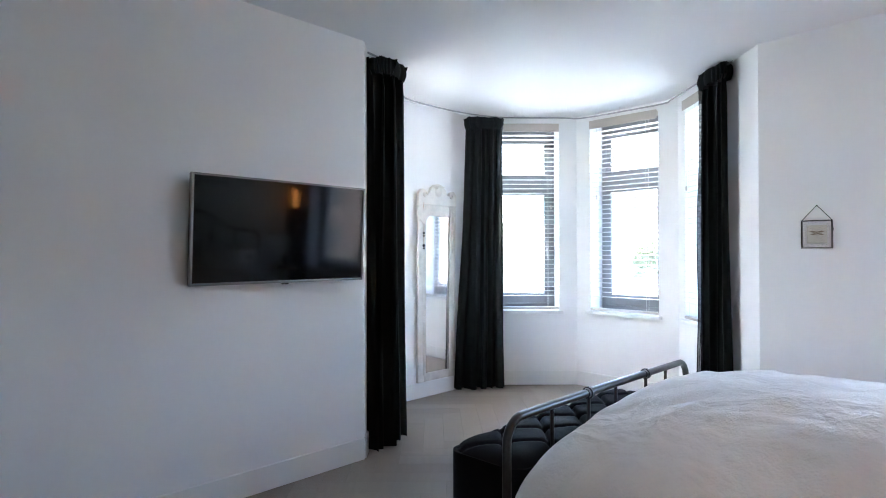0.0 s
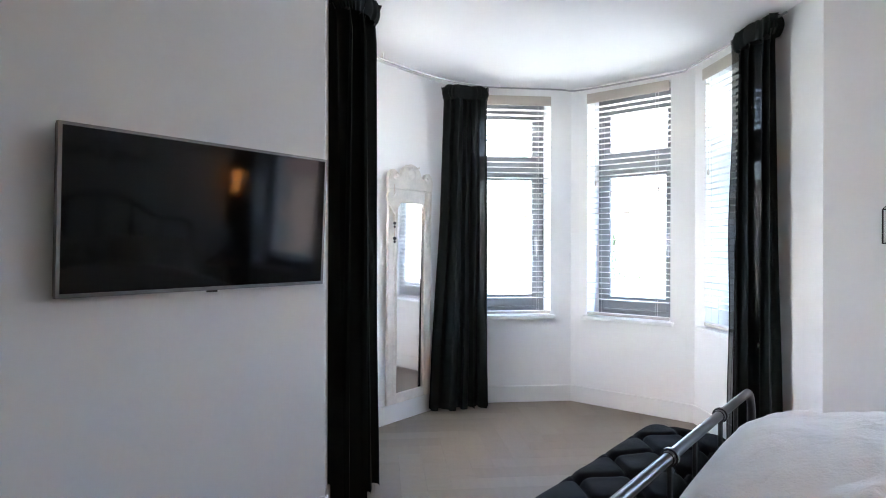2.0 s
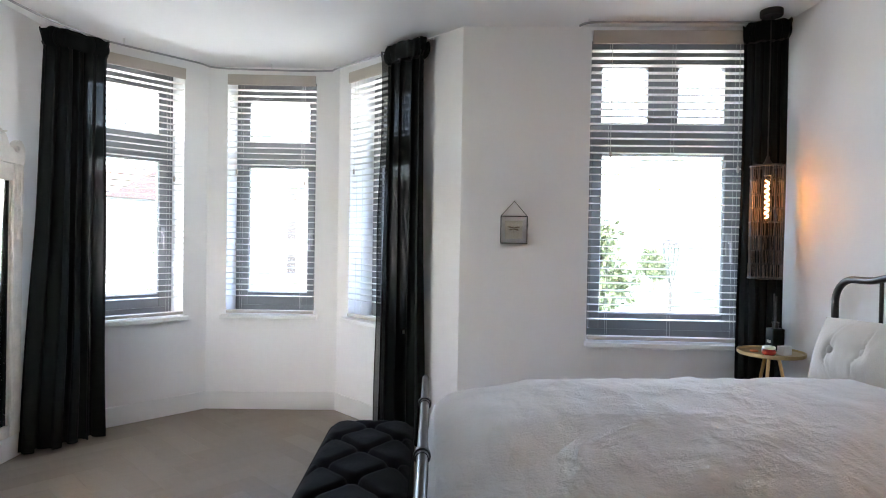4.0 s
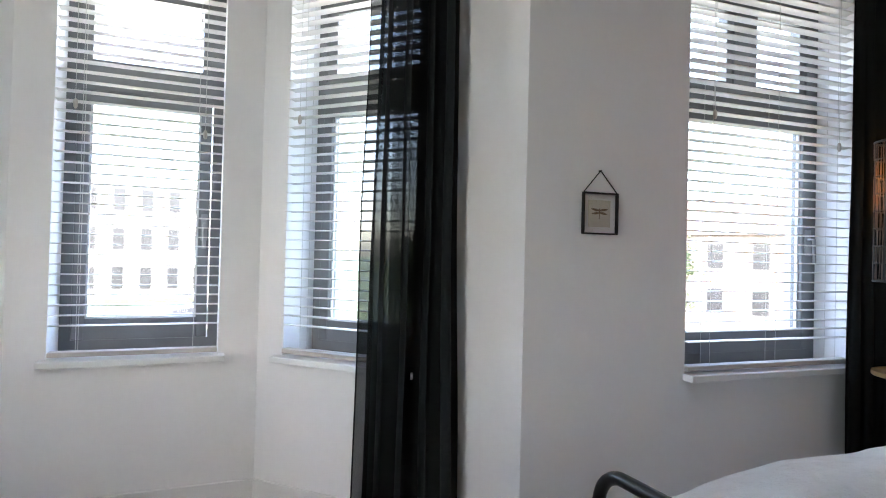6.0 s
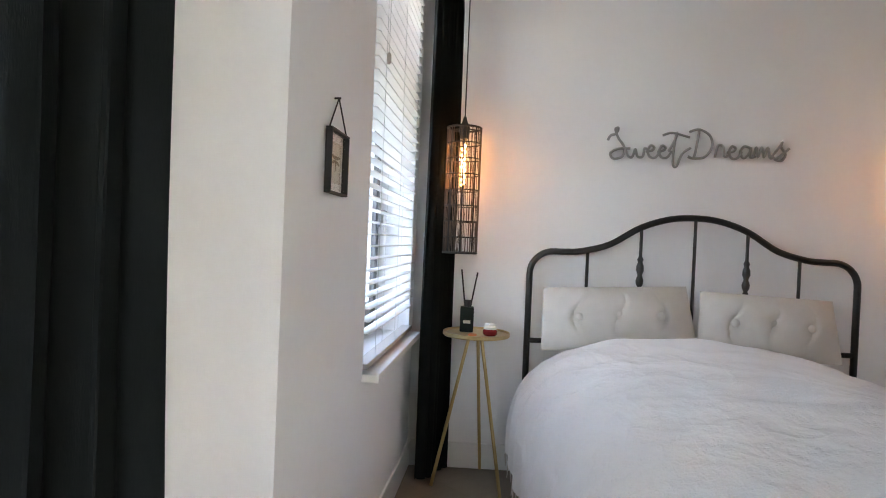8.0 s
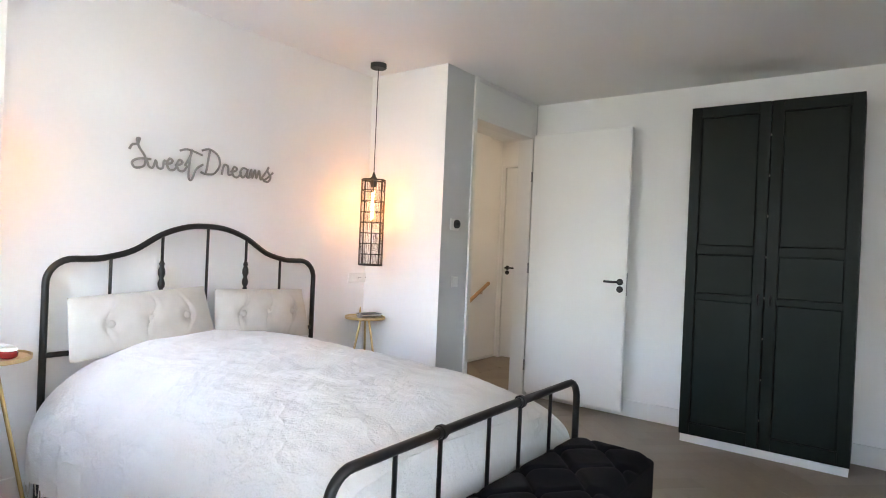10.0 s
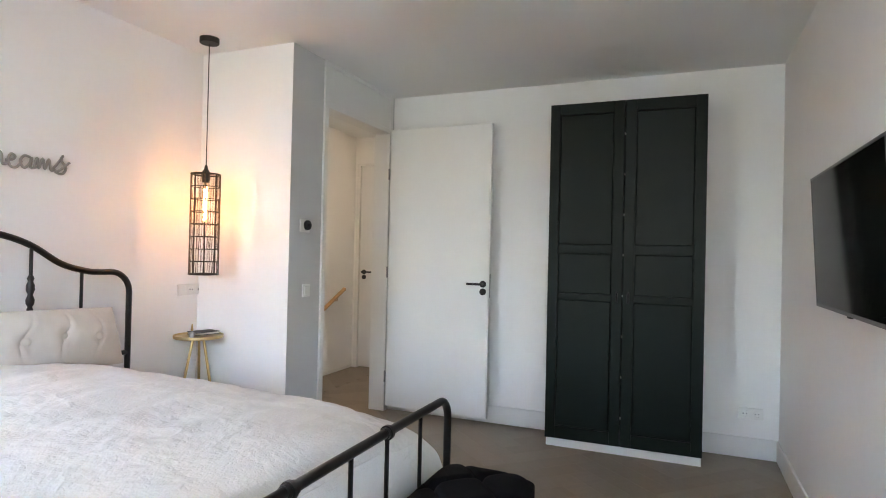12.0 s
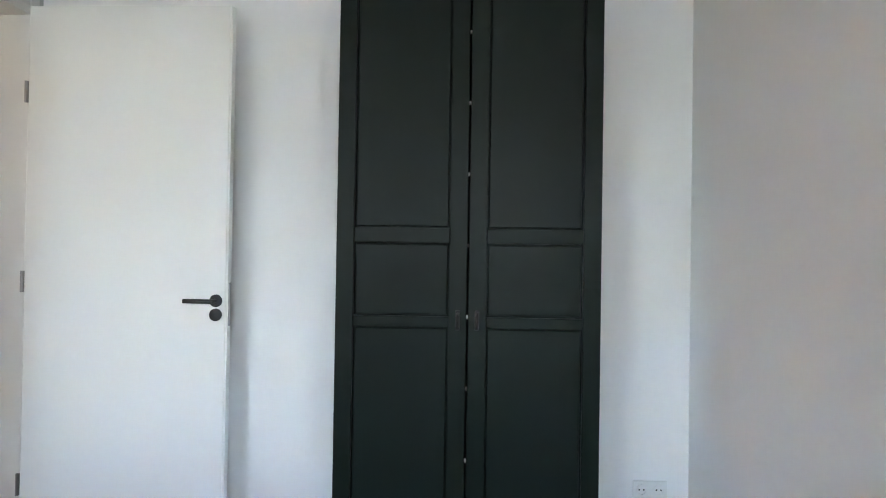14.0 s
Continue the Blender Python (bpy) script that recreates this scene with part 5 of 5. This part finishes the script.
lampst = thing("street_lamp", "grey street lamp with a tapered glass lantern", "street lamp", pose(-3.56, -10.0, GZ))
part("post", tube([(0, 0, 0), (0, 0, 1.2), (0, 0, 3.62)], [0.07, 0.05, 0.035], 12), lamp_grey, lampst)
lant = part("lantern", lathe([(0.05, 3.62), (0.10, 3.75), (0.17, 4.25), (0.18, 4.50)], 20), glass_material("lantern_glass", (0.85, 0.88, 0.9)), lampst, "clear tapered lantern", True)
part("cap", lathe([(0.20, 4.501), (0.20, 4.54), (0.05, 4.60)], 20), lamp_grey, lampst)
for k in range(4):
    a = math.pi / 4 + math.pi / 2 * k
    part("lantern_rib", tube([(0.05 * math.cos(a), 0.05 * math.sin(a), 3.62), (0.17 * math.cos(a), 0.17 * math.sin(a), 4.25), (0.18 * math.cos(a), 0.18 * math.sin(a), 4.5)], 0.014, 5), lamp_grey, lampst)


def car(x, y, turn, paint, label):
    c = thing("car", label, "car", pose(x, y, GZ, 0, 0, turn), "parked cars")
    side = [(-2.1, 0.35), (-2.15, 0.75), (-1.95, 1.0), (-1.55, 1.05), (-1.0, 1.45), (0.5, 1.47), (1.15, 1.02), (1.95, 0.88), (2.1, 0.6), (2.08, 0.35)]
    bm = bmesh.new()
    L_ = [bm.verts.new((px, -0.86 if pz < 1.1 else -0.66, pz)) for px, pz in side]
    R_ = [bm.verts.new((px, 0.86 if pz < 1.1 else 0.66, pz)) for px, pz in side]
    bm.faces.new(L_)
    bm.faces.new(R_[::-1])
    for i in range(len(side)):
        j = (i + 1) % len(side)
        bm.faces.new((L_[i], R_[i], R_[j], L_[j]))
    bmesh.ops.recalc_face_normals(bm, faces=bm.faces)
    part("body", bm, paint, c)
    for s in (-1, 1):
        bm = grid(2, 2, lambda u, v: (-1.3 + 2.2 * u + (0.32 if u < 0.5 else -0.45) * v, s * (0.80 - 0.09 * v), 1.06 + 0.32 * v))
        bmesh.ops.solidify(bm, geom=bm.faces, thickness=0.02)
        part("side_window", bm, dark_glass, c)
        for wx_ in (-1.3, 1.3):
            bm = tube([(wx_, s * 0.70, 0.33), (wx_, s * 0.89, 0.33)], 0.33, 20)
            wheel = part("wheel", bm, M["black_matt"], c)
            part("rim", tube([(wx_, s * 0.891, 0.33), (wx_, s * 0.905, 0.33)], 0.2, 16), M["silver"], wheel)
    return c


car(2.6, -36.6, 3, car_paint, "dark grey parked car by a street")
car(-27, -13.5, 60, material("red_car_paint", (0.35, 0.03, 0.03), 0.3, coat=0.8), "red parked car before a terrace")
car(-1.6, -36.9, -2, material("silver_car_paint", (0.4, 0.41, 0.42), 0.3, metal=0.5, coat=0.6), "silver parked car by a street")

# ---- herringbone floor, piece by piece ----
fl = thing("floor", "grey-brown oak herringbone parquet floor", "floor", kind="structure")
base = prism([(HX - 0.1, RY - 1.05), (-0.10, RY - 1.05), (-0.10, -0.30), (B[0] - 0.1, -0.30), (V4[0] - 0.1, V4[1] - 0.28), (V3[0] + 0.1, V3[1] - 0.28),
              (V2[0] + 0.28, V2[1] - 0.1), (V1[0] + 0.28, V1[1] + 0.1), (TVX + 0.28, A[1] + 0.1), (TVX + 0.28, NY + 0.11), (DX + 0.1, NY + 0.11), (DX + 0.1, HY + 0.1), (HX - 0.1, HY + 0.1)], -0.25, -0.010)
part("subfloor", base, M["joint"], fl)


def clip(poly, region):
    """Cuts a convex polygon by a convex region (counter-clockwise)."""
    for (ax, ay), (bx_, by_) in zip(region, region[1:] + region[:1]):
        out = []
        for (px, py), (qx, qy) in zip(poly, poly[1:] + poly[:1]):
            sp_ = (bx_ - ax) * (py - ay) - (by_ - ay) * (px - ax)
            sq = (bx_ - ax) * (qy - ay) - (by_ - ay) * (qx - ax)
            if sp_ >= 0:
                out.append((px, py))
            if (sp_ > 0 > sq) or (sp_ < 0 < sq):
                t = sp_ / (sp_ - sq)
                out.append((px + (qx - px) * t, py + (qy - py) * t))
        poly = out
        if len(poly) < 3:
            return []
    return poly


def area(p):
    return abs(sum(a[0] * b[1] - b[0] * a[1] for a, b in zip(p, p[1:] + p[:1]))) / 2


MAIN = [(-0.05, -0.2), (B[0], -0.2), (TVX + 0.2, A[1]), (TVX + 0.2, NY + 0.1), (-0.05, NY + 0.1)]
BAY = [(B[0], -0.2), (V4[0] - 0.1, V4[1] - 0.2), (V3[0] + 0.1, V3[1] - 0.2), (V2[0] + 0.2, V2[1] - 0.1), (V1[0] + 0.2, V1[1] + 0.1), (TVX + 0.2, A[1])]
LAND = [(HX - 0.08, RY - 1.0), (-0.05, RY - 1.0), (-0.05, HY + 0.08), (HX - 0.08, HY + 0.08)]
LAND2 = [(-0.05, NY + 0.1), (DX + 0.08, NY + 0.1), (DX + 0.08, HY + 0.08), (-0.05, HY + 0.08)]
PL, PW = 0.70, 0.14
ca, sa = math.cos(radians(45)), math.sin(radians(45))
for i in range(-60, 60):
    for j in range(-14, 14):
        # two bars per cell, stepping up the diagonal
        ox, oy = i * PW + j * PL, i * PW - j * PL
        for kind_, (w_, h_) in enumerate(((PL, PW), (PW, PL))):
            x0, y0 = (ox, oy) if kind_ == 0 else (ox, oy + PW)
            g_ = 0.0007
            quad = [(x0 + g_, y0 + g_), (x0 + w_ - g_, y0 + g_), (x0 + w_ - g_, y0 + h_ - g_), (x0 + g_, y0 + h_ - g_)]
            quad = [(2.0 + x * ca - y * sa, 1.5 + x * sa + y * ca) for x, y in quad]
            cx_, cy_ = sum(p[0] for p in quad) / 4, sum(p[1] for p in quad) / 4
            if not (-1.2 < cx_ < 5.2 and -1.8 < cy_ < 6.4):
                continue
            for reg in (MAIN, BAY, LAND, LAND2):
                pl_ = clip(quad, reg)
                if len(pl_) < 3 or area(pl_) < 0.0015:
                    continue
                mx_, my_ = sum(p[0] for p in pl_) / len(pl_), sum(p[1] for p in pl_) / len(pl_)
                turn = 45 - 90 if kind_ == 0 else 45
                m_ = pose(mx_, my_, 0, 0, 0, turn)
                inv = m_.inverted()
                loc = [tuple((inv @ Vector((px, py, 0)))[:2]) for px, py in pl_]
                ob = part("plank", prism(loc, -0.0095, 0.0), M["oak"], fl)
                ob.matrix_world = m_
